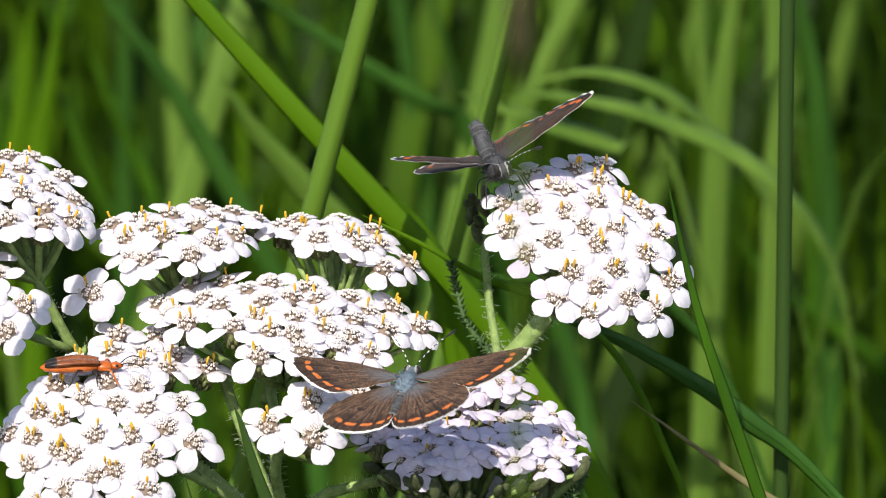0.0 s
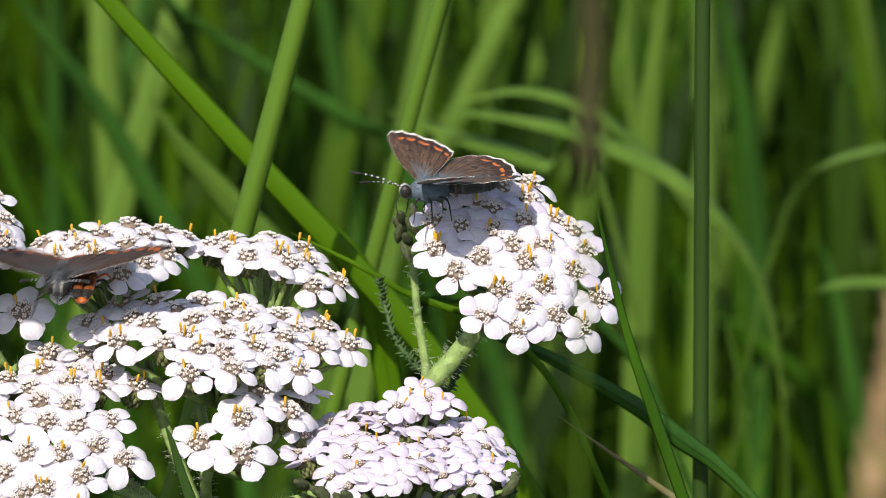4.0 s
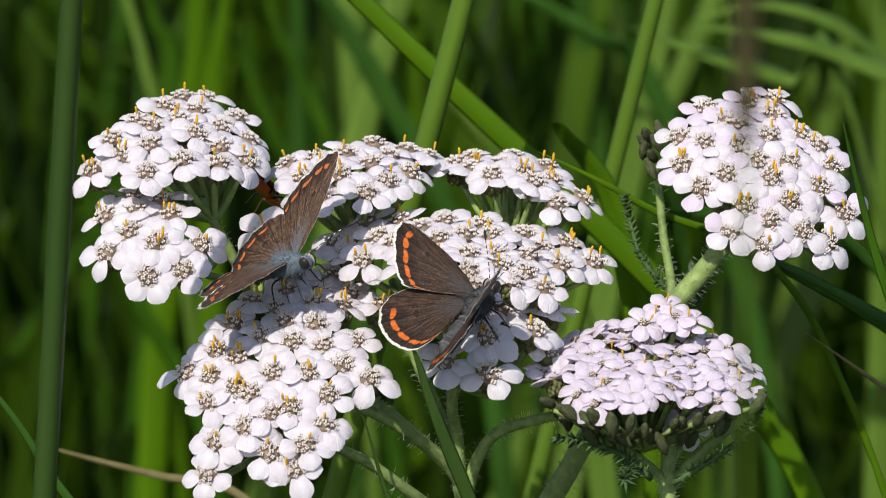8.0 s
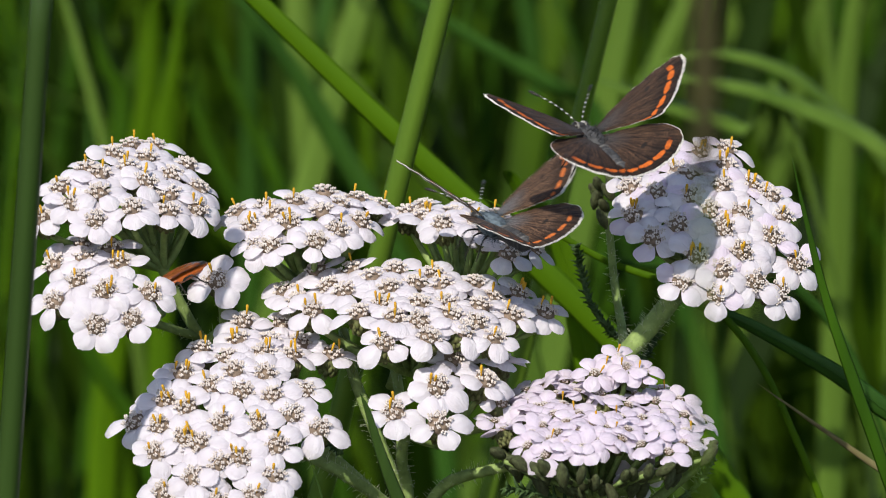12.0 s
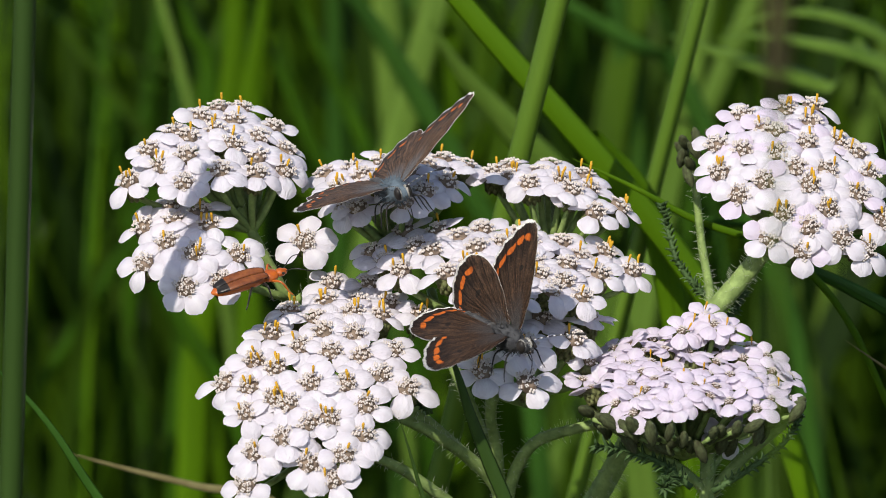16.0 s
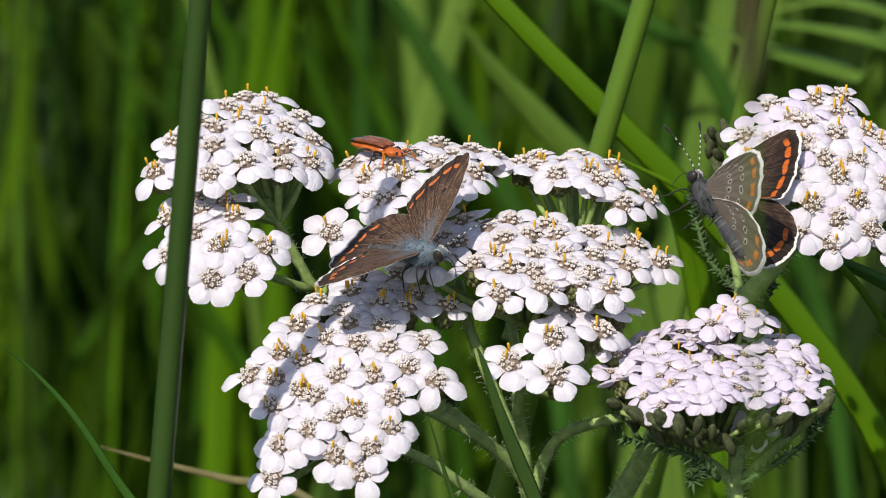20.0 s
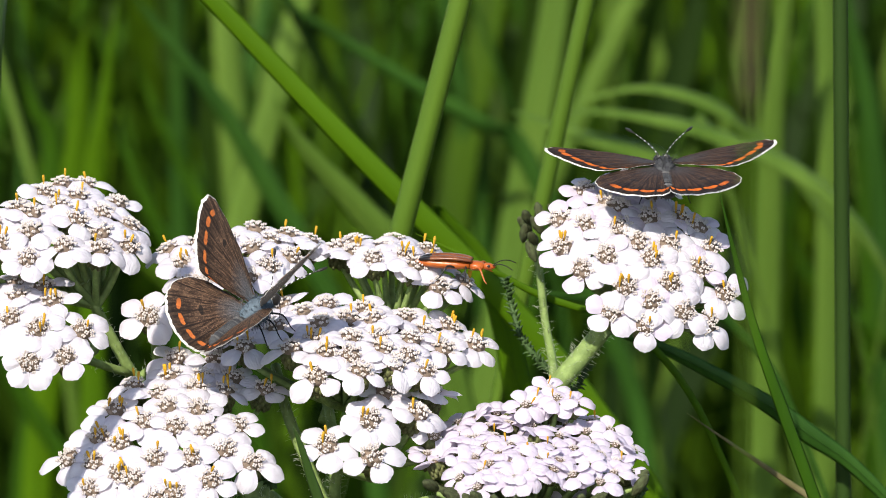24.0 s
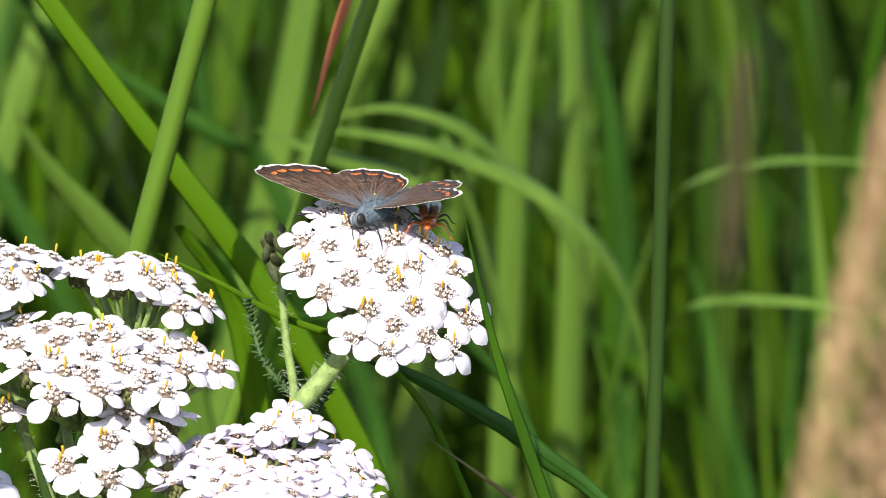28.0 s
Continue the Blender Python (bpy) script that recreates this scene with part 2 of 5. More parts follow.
def meadow(name, count, near, far, tall, wide, seed, reach=0.21, label="dense tall green meadow grass", lean=0.16, material=None):
    """Countless blades of grass between two distances, as one mesh."""
    rng = np.random.default_rng(seed)
    steps = 8
    y = near + (far - near) * rng.random(count) ** 0.8
    x = (rng.random(count) * 2 - 1) * (0.10 + reach * (y + 0.5)) + 0.03 * (y + 0.5)
    height = tall[0] + (tall[1] - tall[0]) * rng.random(count)
    width = wide[0] + (wide[1] - wide[0]) * rng.random(count)
    angle = rng.random(count) * math.tau
    lean_x = rng.normal(0, lean, count)
    lean_y = rng.normal(0, lean, count)
    bow = rng.random(count) ** 2 * 0.55
    spin = rng.normal(0, 0.7, count)
    t = np.linspace(0, 1, steps)
    reach_out = (t[None, :] + bow[:, None] * 2.2 * t[None, :] ** 3)
    px = x[:, None] + height[:, None] * lean_x[:, None] * reach_out
    py = y[:, None] + height[:, None] * lean_y[:, None] * reach_out
    pz = height[:, None] * (t[None, :] - bow[:, None] * 0.55 * t[None, :] ** 3.2)
    half = width[:, None] * 0.5 * np.minimum(1, 2.4 * (1 - t[None, :]) + 0.02) * (0.75 + 0.25 * np.minimum(1, t[None, :] * 3))
    cx, cy = np.cos(spin)[:, None], np.sin(spin)[:, None]
    verts = np.empty((count, steps, 3, 3))
    for k, (s, d) in enumerate(((-1, 0.0), (0, 0.25), (1, 0.0))):
        verts[:, :, k, 0] = px + s * half * cx - d * half * cy
        verts[:, :, k, 1] = py + s * half * cy + d * half * cx
        verts[:, :, k, 2] = pz
    quads = []
    for i in range(steps - 1):
        for k in range(2):
            quads.append((i * 3 + k, i * 3 + k + 1, i * 3 + k + 4, i * 3 + k + 3))
    faces = (np.arange(count)[:, None, None] * (steps * 3) + np.array(quads)[None]).reshape(-1, 4)
    data = bpy.data.meshes.new(name)
    data.from_pydata(verts.reshape(-1, 3), [], faces.tolist())
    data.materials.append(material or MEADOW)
    data.polygons.foreach_set("use_smooth", [True] * len(data.polygons))
    return tagged(new(name, data), label, "grass", kind="stuff")


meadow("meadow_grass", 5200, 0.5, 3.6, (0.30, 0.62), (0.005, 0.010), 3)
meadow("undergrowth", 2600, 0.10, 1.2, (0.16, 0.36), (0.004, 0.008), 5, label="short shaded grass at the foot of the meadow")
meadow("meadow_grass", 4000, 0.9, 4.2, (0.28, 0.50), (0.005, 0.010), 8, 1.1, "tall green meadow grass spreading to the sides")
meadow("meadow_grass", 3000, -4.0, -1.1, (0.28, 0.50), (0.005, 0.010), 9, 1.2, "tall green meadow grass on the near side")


# ---- yarrow ----
def petal_mesh(name, length, width, droop, material, seed):
    """A broad petal with three blunt teeth at its tip; it points along x from the disc's rim."""
    rng = random.Random(seed)
    bm = bmesh.new()
    rows, cols = 8, 9
    grid = []
    for i in range(rows):
        t = i / (rows - 1)
        half = width / 2 * (0.40 + 0.60 * math.sin(min(1.0, t * 1.5) * math.pi / 2)) * (1.0 if t < 0.55 else math.sqrt(1 - 0.72 * ((t - 0.55) / 0.45) ** 2.4))
        row = []
        for k in range(cols):
            s = k / (cols - 1) * 2 - 1
            notch = 0.05 * math.exp(-((abs(s) - 0.38) / 0.16) ** 2) if i == rows - 1 else 0.0
            reach = length * (t - notch - 0.13 * s * s * t * t)
            z = -droop * length * t * t + 0.16 * width * (1 - s * s) * math.sin(t * math.pi) - 0.06 * width * math.cos(s * 7.0) * t * (1.15 - t)
            row.append(bm.verts.new((reach * 0.001, s * half * 0.001, (z + rng.uniform(-0.015, 0.015)) * 0.001)))
        grid.append(row)
    for a, b in zip(grid, grid[1:]):
        for k in range(cols - 1):
            bm.faces.new((a[k], a[k + 1], b[k + 1], b[k]))
    return mesh_of(name, bm, material)


def disc_mesh(seed, radius, bobbles):
    """The crowded tube florets in the middle of one flower."""
    rng = random.Random(seed)
    bm = bmesh.new()
    ball(bm, (0, 0, 0), radius * 0.00095, (1, 1, 0.5), 1)
    for face in bm.faces:
        face.material_index = 1
    for k in range(bobbles):
        r = math.sqrt((k + 0.4) / bobbles)
        a = k * 2.39996 + rng.uniform(-0.25, 0.25)
        c = Vector((r * math.cos(a), r * math.sin(a), 0.62 * math.sqrt(max(0.0, 1.05 - r * r)))) * radius * 0.001
        size = rng.uniform(0.00022, 0.00033)
        for j in range(4):
            b = a + j * math.tau / 4 + rng.uniform(-0.3, 0.3)
            ball(bm, c + Vector((math.cos(b), math.sin(b), 0.35)) * size * 0.62, size * 0.46, (1, 1, 1.15), 1)
    return mesh_of("disc", bm, (DISC, DISC_GAP))


def stamen_mesh():
    bm = bmesh.new()
    tube(bm, [Vector((0, 0, z * 0.001)) for z in (0, 0.5, 0.9, 1.3, 1.5)], lambda t: 0.00009 if t < 0.4 else 0.00017 - 0.00004 * max(0, t - 0.8) * 5, 6)
    return mesh_of("stamen", bm, POLLEN)


def cup_mesh():
    """The green scaly cup under a flower."""
    bm = bmesh.new()
    line = [Vector((0, 0, z * 0.001)) for z in (-2.6, -2.2, -1.6, -0.9, -0.3, 0.05)]
    widths = (0.25, 0.8, 1.15, 1.25, 1.2, 1.0)
    tube(bm, line, lambda t: widths[round(t * 5)] * 0.001, 10)
    for ring, z in enumerate((-1.9, -1.3, -0.7)):
        for k in range(8):
            a = (k + ring * 0.5) * math.tau / 8
            ball(bm, Vector((math.cos(a) * (1.0 + ring * 0.1), math.sin(a) * (1.0 + ring * 0.1), z)) * 0.001, 0.00042, (0.9, 0.9, 1.5), 1)
    return mesh_of("flower", bm, CUP)


PETALS = [petal_mesh("petal", 2.75 + 0.22 * k, 2.85 + 0.2 * (k % 2), (-0.02, 0.12, 0.26)[k], PETAL, k) for k in range(3)]
PETALS_PINK = [petal_mesh("petal", 2.7 + 0.2 * k, 2.75, (-0.1, 0.1, 0.25)[k], PETAL_PINK, k + 5) for k in range(3)]
DISCS = [disc_mesh(k, 1.42, 15) for k in range(3)]
STAMEN, FLOWER_CUP = stamen_mesh(), cup_mesh()


def flower(parent, place, normal, rng, size=1.0, petals=None, count=5, stamens=2, disc_size=1.08, loose=0.08):
    """One small flower of a cluster: a cup that carries petals, a disc and stamens."""
    ob = part("flower", FLOWER_CUP, None, parent)
    tilt = Vector(normal) + Vector((rng.gauss(0, loose), rng.gauss(0, loose), rng.gauss(0, loose * 0.6)))
    ob.matrix_basis = Matrix.Translation(parent.matrix_basis.inverted() @ mm(place)) @ facing((0, 0, 0), tilt.normalized(), rng.uniform(0, math.tau)) @ Matrix.Scale(size, 4)
    for k in range(count):
        leaf = part("petal", rng.choice(petals or PETALS), None, ob)
        grow = rng.uniform(0.88, 1.1)
        leaf.matrix_basis = Matrix.Rotation((k + rng.uniform(-0.15, 0.15)) * math.tau / count, 4, "Z") @ Matrix.Translation((0.00085, 0, rng.uniform(0.15, 0.4) * 0.001)) @ pose(0, 0, 0, rng.uniform(-13, 13), rng.uniform(-9, 13)) @ Matrix.Scale(grow, 4)
    disc = part("disc", rng.choice(DISCS), None, ob)
    disc.matrix_basis = Matrix.Translation((0, 0, 0.0003)) @ Matrix.Rotation(rng.uniform(0, 6), 4, "Z") @ Matrix.Scale(disc_size, 4)
    upright = ob.matrix_basis.to_3x3().normalized().inverted() @ (Vector((0, -0.15, 1)) + tilt * 0.6)
    for k in range(stamens):
        a, r = rng.uniform(0, math.tau), rng.uniform(0.2, 1.0)
        spike = part("stamen", STAMEN, None, ob)
        lean = upright.normalized() + Vector((rng.gauss(0, 0.15), rng.gauss(0, 0.15), 0))
        spike.matrix_basis = facing(Vector((r * math.cos(a), r * math.sin(a), 0.9)) * 0.001, lean.normalized())
    return ob


def stalk(parent, points, thick, thin, name="stalk", material=None, hairs=0, seed=0):
    """A green stalk through points in mm; hairs: how many short pale hairs stand on it."""
    inverse = parent.matrix_basis.inverted()
    line = curve_points([inverse @ mm(p) for p in points], 5)
    ob = part(name, tube(bmesh.new(), line, lambda t: (thick + (thin - thick) * t) * 0.0005, 8), material or STEM, parent)
    if hairs:
        rng, bm = random.Random(seed), bmesh.new()
        for _ in range(hairs):
            i = rng.randrange(len(line) - 1)
            p = line[i].lerp(line[i + 1], rng.random())
            ahead = (line[i + 1] - line[i]).normalized()
            out = Vector((rng.gauss(0, 1), rng.gauss(0, 1), rng.gauss(0, 1)))
            out = (out - ahead * out.dot(ahead)).normalized()
            r = (thick + (thin - thick) * i / len(line)) * 0.0005
            tip = out * (r + rng.uniform(0.0003, 0.0009)) + ahead * rng.uniform(-0.0002, 0.0006)
            tube(bm, [p + out * r * 0.8, p + tip * 0.8, p + tip], lambda t: 0.00002 * (1.6 - t), 3)
        tagged(part("hair", bm, FIBRE, ob, "fine pale hairs"), kind="stuff")
    return ob


def filled(head, seed, gap=3.15):
    """More places on the head's curved top, wherever its flowers leave a gap."""
    centre, n, reach, places = head
    rng = random.Random(seed)
    p = np.array(places)
    if len(p) < 7:
        return head
    base = np.stack([np.ones(len(p)), p[:, 0], p[:, 1], p[:, 0] ** 2, p[:, 1] ** 2, p[:, 0] * p[:, 1]], 1)
    bend = np.linalg.lstsq(base, p[:, 2], rcond=None)[0]
    places = [Vector(q) for q in places]
    for _ in range(900):
        a, b = rng.sample(places, 2)
        q = a.lerp(b, rng.uniform(0.3, 0.7))
        q.z = bend[0] + bend[1] * q.x + bend[2] * q.y + bend[3] * q.x ** 2 + bend[4] * q.y ** 2 + bend[5] * q.x * q.y - 0.35
        if min((q - o).length for o in places) > gap:
            places.append(q)
    return centre, n, reach, places


def cluster(parent, head, seed, size=1.0, petals=None, drop=9.0, spread=0.9, hub=None, stamens=(0, 0, 0, 1, 1, 1, 2, 3), counts=(5, 5, 5, 4, 6), disc_size=1.08, loose=0.11):
    """The flowers of one flat head, each on a stalk of its own from the head's hub."""
    rng = random.Random(seed)
    centre, n, reach, places = head
    centre, n = Vector(centre), Vector(n).normalized()
    hub = Vector(hub) if hub else centre - n * drop
    for place in places:
        out = Vector(place) - centre
        out -= n * out.dot(n)
        normal = (n + out / max(reach, 4) * spread * 0.42).normalized()
        flower(parent, place, normal, rng, size, petals, rng.choice(counts), rng.choice(stamens), disc_size, loose)
        foot = Vector(place) - normal * 2.4 * size
        stalk(parent, [hub, hub.lerp(foot, 0.55) - n * 0.6, foot], 0.9 * size + 0.2, 0.7 * size, "flower_stalk")
    return hub


# centre, facing, reach, then the places of the flowers, in mm from the middle of the patch
H1 = ((-32.1, 9.2, 11.0), (0.10, -0.32, 0.94), 12.3, [
    (-40.8, 3.6, 8.2), (-37.1, 3.2, 10.0), (-34.5, 1.2, 8.5), (-34.2, 4.2, 11.1), (-30.3, 2.5, 9.7), (-29.0, 7.4, 11.7), (-26.2, 3.9, 9.0), (-23.1, 6.7, 8.7), (-38.6, 6.0, 11.3), (-35.9, 8.9, 12.7), (-33.0, 13.4, 13.5), (-29.3, 13.5, 13.0), (-26.1, 10.7, 11.7), (-31.1, 9.9, 12.7), (-24.7, 14.3, 11.9), (-23.1, 10.1, 10.2), (-31.2, 17.0, 13.7), (-28.6, 17.8, 13.4), (-34.3, 7.8, 12.4)])
# centre, facing, reach, then the places of the flowers, in mm from the middle of the patch
H2 = ((-33.5, -1.6, 1.6), (-0.05, -0.55, 0.83), 6.8, [
    (-39.2, 2.5, 3.0), (-35.7, 1.9, 3.9), (-31.6, 0.4, 3.6), (-36.2, -1.6, 2.2), (-33.1, -3.5, 1.5), (-38.8, -2.8, 0.0), (-34.0, -5.9, -1.9), (-29.9, -5.2, -1.5), (-28.1, -2.5, 0.9), (-36.1, 4.9, 4.7), (-32.9, 3.5, 4.6)])
# centre, facing, reach, then the places of the flowers, in mm from the middle of the patch
H0 = ((-20.6, 4.3, 0.7), (-0.10, -0.68, 0.73), 4.0, [
    (-20.6, 4.3, 0.7)])
# centre, facing, reach, then the places of the flowers, in mm from the middle of the patch
H3 = ((-10.0, 9.1, 6.8), (0.00, -0.26, 0.97), 8.8, [
    (-18.3, 12.3, 6.7), (-13.9, 8.6, 7.4), (-11.6, 11.7, 8.2), (-8.2, 15.4, 8.4), (-8.4, 8.5, 7.8), (-4.4, 14.7, 7.8), (-1.9, 14.6, 7.0), (-15.8, 5.1, 4.7), (-14.3, 4.2, 4.9), (-9.0, 3.4, 5.6), (-4.0, 8.3, 6.7), (-16.7, 7.7, 6.1), (-12.1, 6.2, 7.1), (-6.4, 11.6, 7.9)])
# centre, facing, reach, then the places of the flowers, in mm from the middle of the patch
H4 = ((9.0, 8.7, 5.6), (0.10, -0.22, 0.97), 7.9, [
    (3.5, 15.2, 6.8), (5.8, 8.0, 6.5), (8.2, 14.9, 6.9), (10.7, 6.7, 6.0), (9.5, 8.8, 6.5), (13.3, 4.9, 3.8), (16.2, 8.1, 3.6), (12.2, 12.3, 6.3), (1.7, 13.9, 6.4)])
# centre, facing, reach, then the places of the flowers, in mm from the middle of the patch
H5 = ((2.5, -1.3, -1.0), (0.03, -0.31, 0.95), 15.2, [
    (-8.9, 7.3, 1.0), (-7.4, 2.1, 0.5), (-12.6, 4.6, -0.8), (-9.3, -2.0, -1.3), (-4.9, 5.2, 1.6), (0.3, 4.1, 1.9), (-0.5, -0.9, 1.1), (-3.9, -5.3, -0.7), (0.1, -7.1, -0.8), (2.9, -4.3, 0.2), (5.7, 0.3, 1.1), (4.6, 3.0, 1.7), (6.6, -5.9, -0.8), (10.0, -2.5, -0.5), (13.7, -2.0, -1.8), (14.4, 3.3, -0.6), (17.6, 1.8, -2.5), (-1.0, -10.0, -2.9), (4.0, -9.5, -2.3), (8.0, -7.7, -2.0), (11.4, -6.9, -3.1), (-5.6, -0.0, 0.5), (2.9, -7.5, -1.0), (9.4, -6.0, -1.6)])
# centre, facing, reach, then the places of the flowers, in mm from the middle of the patch
H5b = ((6.1, -9.3, -7.8), (0.10, -0.39, 0.91), 8.3, [
    (5.0, -11.7, -7.5), (10.4, -8.9, -7.6), (6.9, -5.7, -5.9), (12.2, -3.3, -6.8), (5.2, -15.1, -10.9), (0.2, -13.1, -10.1), (9.3, -0.4, -5.6)])
# centre, facing, reach, then the places of the flowers, in mm from the middle of the patch
H6 = ((-18.1, -12.4, -11.7), (-0.05, -0.52, 0.86), 16.8, [
    (-13.0, 3.2, -4.3), (-17.6, 3.5, -4.2), (-7.2, -2.2, -6.5), (-11.7, -4.0, -6.2), (-14.7, -7.8, -7.2), (-19.0, -4.7, -6.3), (-24.1, -6.4, -7.6), (-20.6, -9.6, -8.1), (-17.2, -10.8, -8.4), (-10.2, -10.0, -8.6), (-11.5, -13.7, -10.2), (-15.4, -15.5, -10.8), (-19.3, -15.4, -10.8), (-23.3, -12.4, -9.9), (-25.9, -10.4, -9.6), (-26.3, -13.9, -11.6), (-29.2, -12.0, -11.7), (-26.5, -16.9, -13.8), (-21.7, -17.4, -12.6), (-13.1, -17.9, -12.7), (-17.2, -19.4, -13.6), (-8.4, -14.8, -11.6), (-22.2, -20.5, -15.6), (-25.5, -20.5, -17.3), (-15.5, -22.2, -17.1), (-16.6, -23.4, -19.7), (-26.4, -21.9, -20.6), (-19.4, -19.7, -14.1), (-23.4, -16.3, -12.2)])
# centre, facing, reach, then the places of the flowers, in mm from the middle of the patch
HR = ((37.1, 2.3, 8.5), (0.10, -0.59, 0.80), 12.2, [
    (31.0, 10.5, 14.0), (27.7, 6.1, 11.5), (30.5, 4.3, 11.3), (33.3, 7.7, 13.1), (36.1, 11.6, 14.4), (38.8, 9.2, 13.3), (34.7, 3.4, 11.2), (38.0, 5.3, 11.9), (41.8, 6.6, 11.6), (27.8, 2.2, 9.2), (29.9, -1.0, 7.3), (32.8, -0.2, 8.8), (40.0, 1.8, 9.5), (37.9, -0.6, 8.4), (34.7, -3.3, 5.9), (40.0, -2.3, 6.1), (43.6, 0.4, 7.1), (45.0, 3.7, 8.7), (33.0, -4.6, 3.2), (36.9, -5.2, 1.9), (41.4, -3.8, 3.1), (44.1, -3.3, 1.4), (46.4, -0.4, 4.2), (34.6, 6.7, 12.8), (36.6, 1.4, 9.9), (37.6, -4.1, 4.3), (39.1, 12.9, 14.5), (43.8, 5.8, 10.6)])
# centre, facing, reach, then the places of the flowers, in mm from the middle of the patch
HC = ((23.2, -12.7, -12.5), (0.00, -0.26, 0.97), 15.2, [
    (25.3, 5.9, -9.7), (26.3, -3.2, -9.8), (16.4, -8.6, -10.7), (21.3, -5.5, -9.9), (17.4, -2.4, -10.1), (21.2, -5.4, -9.9), (13.1, -8.0, -11.4), (30.1, -6.7, -10.5), (24.5, -9.3, -10.1), (31.0, -17.9, -13.2), (18.7, -16.0, -11.5), (28.6, -19.4, -13.1), (25.7, -17.5, -11.8), (23.9, -6.5, -9.9), (33.2, -13.1, -12.3), (23.6, -12.6, -10.5), (25.8, -12.9, -10.7), (15.5, -7.2, -10.7), (12.5, -12.4, -12.4), (26.8, -9.1, -10.3), (19.7, -18.2, -12.1), (29.6, -15.6, -11.9), (17.2, -8.9, -10.5), (15.7, -11.1, -11.1), (20.9, -21.0, -13.3), (25.9, -19.6, -12.6), (18.7, -5.7, -10.1), (30.4, -10.2, -11.0), (35.3, -8.9, -12.1), (28.1, -5.3, -10.1), (17.2, -19.2, -13.2), (31.4, -12.7, -11.6), (34.6, -13.9, -13.1), (26.5, -15.6, -11.3), (33.0, -4.9, -10.9), (22.6, -14.9, -10.9), (21.3, -19.3, -12.3), (24.0, -20.8, -13.1), (22.8, -18.3, -11.9), (23.5, -3.3, -9.7), (33.3, -9.0, -11.5), (15.7, -15.0, -12.0), (19.4, -9.0, -10.3), (21.0, -16.1, -11.3), (32.8, -15.6, -12.9), (21.1, -12.0, -10.5), (21.8, -1.0, -9.7), (13.8, -4.8, -10.9), (15.2, -16.9, -12.8), (28.0, -18.0, -12.3), (26.7, -21.0, -13.6), (15.4, -2.9, -10.4), (16.9, -13.8, -11.4), (26.4, -2.1, -9.8), (24.4, -15.3, -11.1), (18.4, -11.5, -10.7), (11.6, -9.6, -12.2), (31.0, -2.8, -10.4), (17.6, -17.0, -12.1), (19.7, -14.0, -10.9), (28.3, -12.4, -10.9), (19.9, -1.1, -9.8), (20.3, -23.0, -15.9), (22.8, -22.6, -14.6), (18.5, -21.2, -14.1), (21.5, -21.1, -13.3), (19.5, -23.1, -17.3), (16.3, -20.4, -14.4)])
# centre, facing, reach, then the places of the flowers, in mm from the middle of the patch
HCb = ((27.9, -13.5, -17.6), (0.10, -0.90, 0.20), 4.0, [
    (27.9, -13.5, -17.6)])



yarrow_left = thing("yarrow", "yarrow with several flat heads of white flowers", "flower", "yarrow plants", mm((-2, 22, -450)))
yarrow_right = thing("yarrow", "yarrow with one round lilac-white head on a hairy stem", "flower", "yarrow plants", mm((10, 26, -450)))
yarrow_young = thing("yarrow", "young yarrow with crowded half-open lilac flowers and buds", "flower", "yarrow plants", mm((30, 4, -450)))
cluster(yarrow_left, filled(H1, 11), 11, 0.93, hub=(-27, 9, 1))
cluster(yarrow_left, filled(H2, 12), 12, 0.93, hub=(-27, 4, -3))
cluster(yarrow_left, H0, 13, hub=(-20, 9, -6))
cluster(yarrow_left, filled(H3, 14), 14, 0.93)
cluster(yarrow_left, filled(H4, 15), 15, 0.93)
cluster(yarrow_left, filled(H5, 16), 16, 0.93)
cluster(yarrow_left, H5b, 17)
cluster(yarrow_left, filled(H6, 18), 18, 0.93)
cluster(yarrow_right, filled(HR, 19), 19, 0.95, petals=PETALS + PETALS_PINK[:1])
cluster(yarrow_young, (HC[0], HC[1], HC[2], [p for p in HC[3] if p[1] > -19.4]), 20, 0.73, PETALS_PINK, spread=0.5, counts=(5, 5, 6), stamens=(0, 0, 0, 0, 1), disc_size=0.55, loose=0.3)
cluster(yarrow_young, HCb, 21, 0.85, PETALS)


def bud_mesh():
    """A closed flower bud: a pointed green cup, ribbed by its overlapping scales."""
    bm = bmesh.new()
    rings = ((-2.6, 0.25), (-2.2, 0.75), (-1.7, 1.12), (-1.2, 1.3), (-0.7, 1.28), (-0.2, 1.1), (0.2, 0.8), (0.5, 0.35))
    sides, loops = 16, []
    for i, (z, r) in enumerate(rings):
        bulge = [1 + 0.13 * math.cos((k + i % 2 * 2) * math.tau / 4) for k in range(sides)]
        loops.append([bm.verts.new((math.cos(k * math.tau / sides) * r * bulge[k] * 0.001, math.sin(k * math.tau / sides) * r * bulge[k] * 0.001, z * 0.001)) for k in range(sides)])
    for low, high in zip(loops, loops[1:]):
        for k in range(sides):
            bm.faces.new((low[k], low[(k + 1) % sides], high[(k + 1) % sides], high[k]))
    bm.faces.new(loops[-1])
    bm.faces.new(loops[0][::-1])
    return mesh_of("bud", bm, BUD_GREEN)


BUD = bud_mesh()


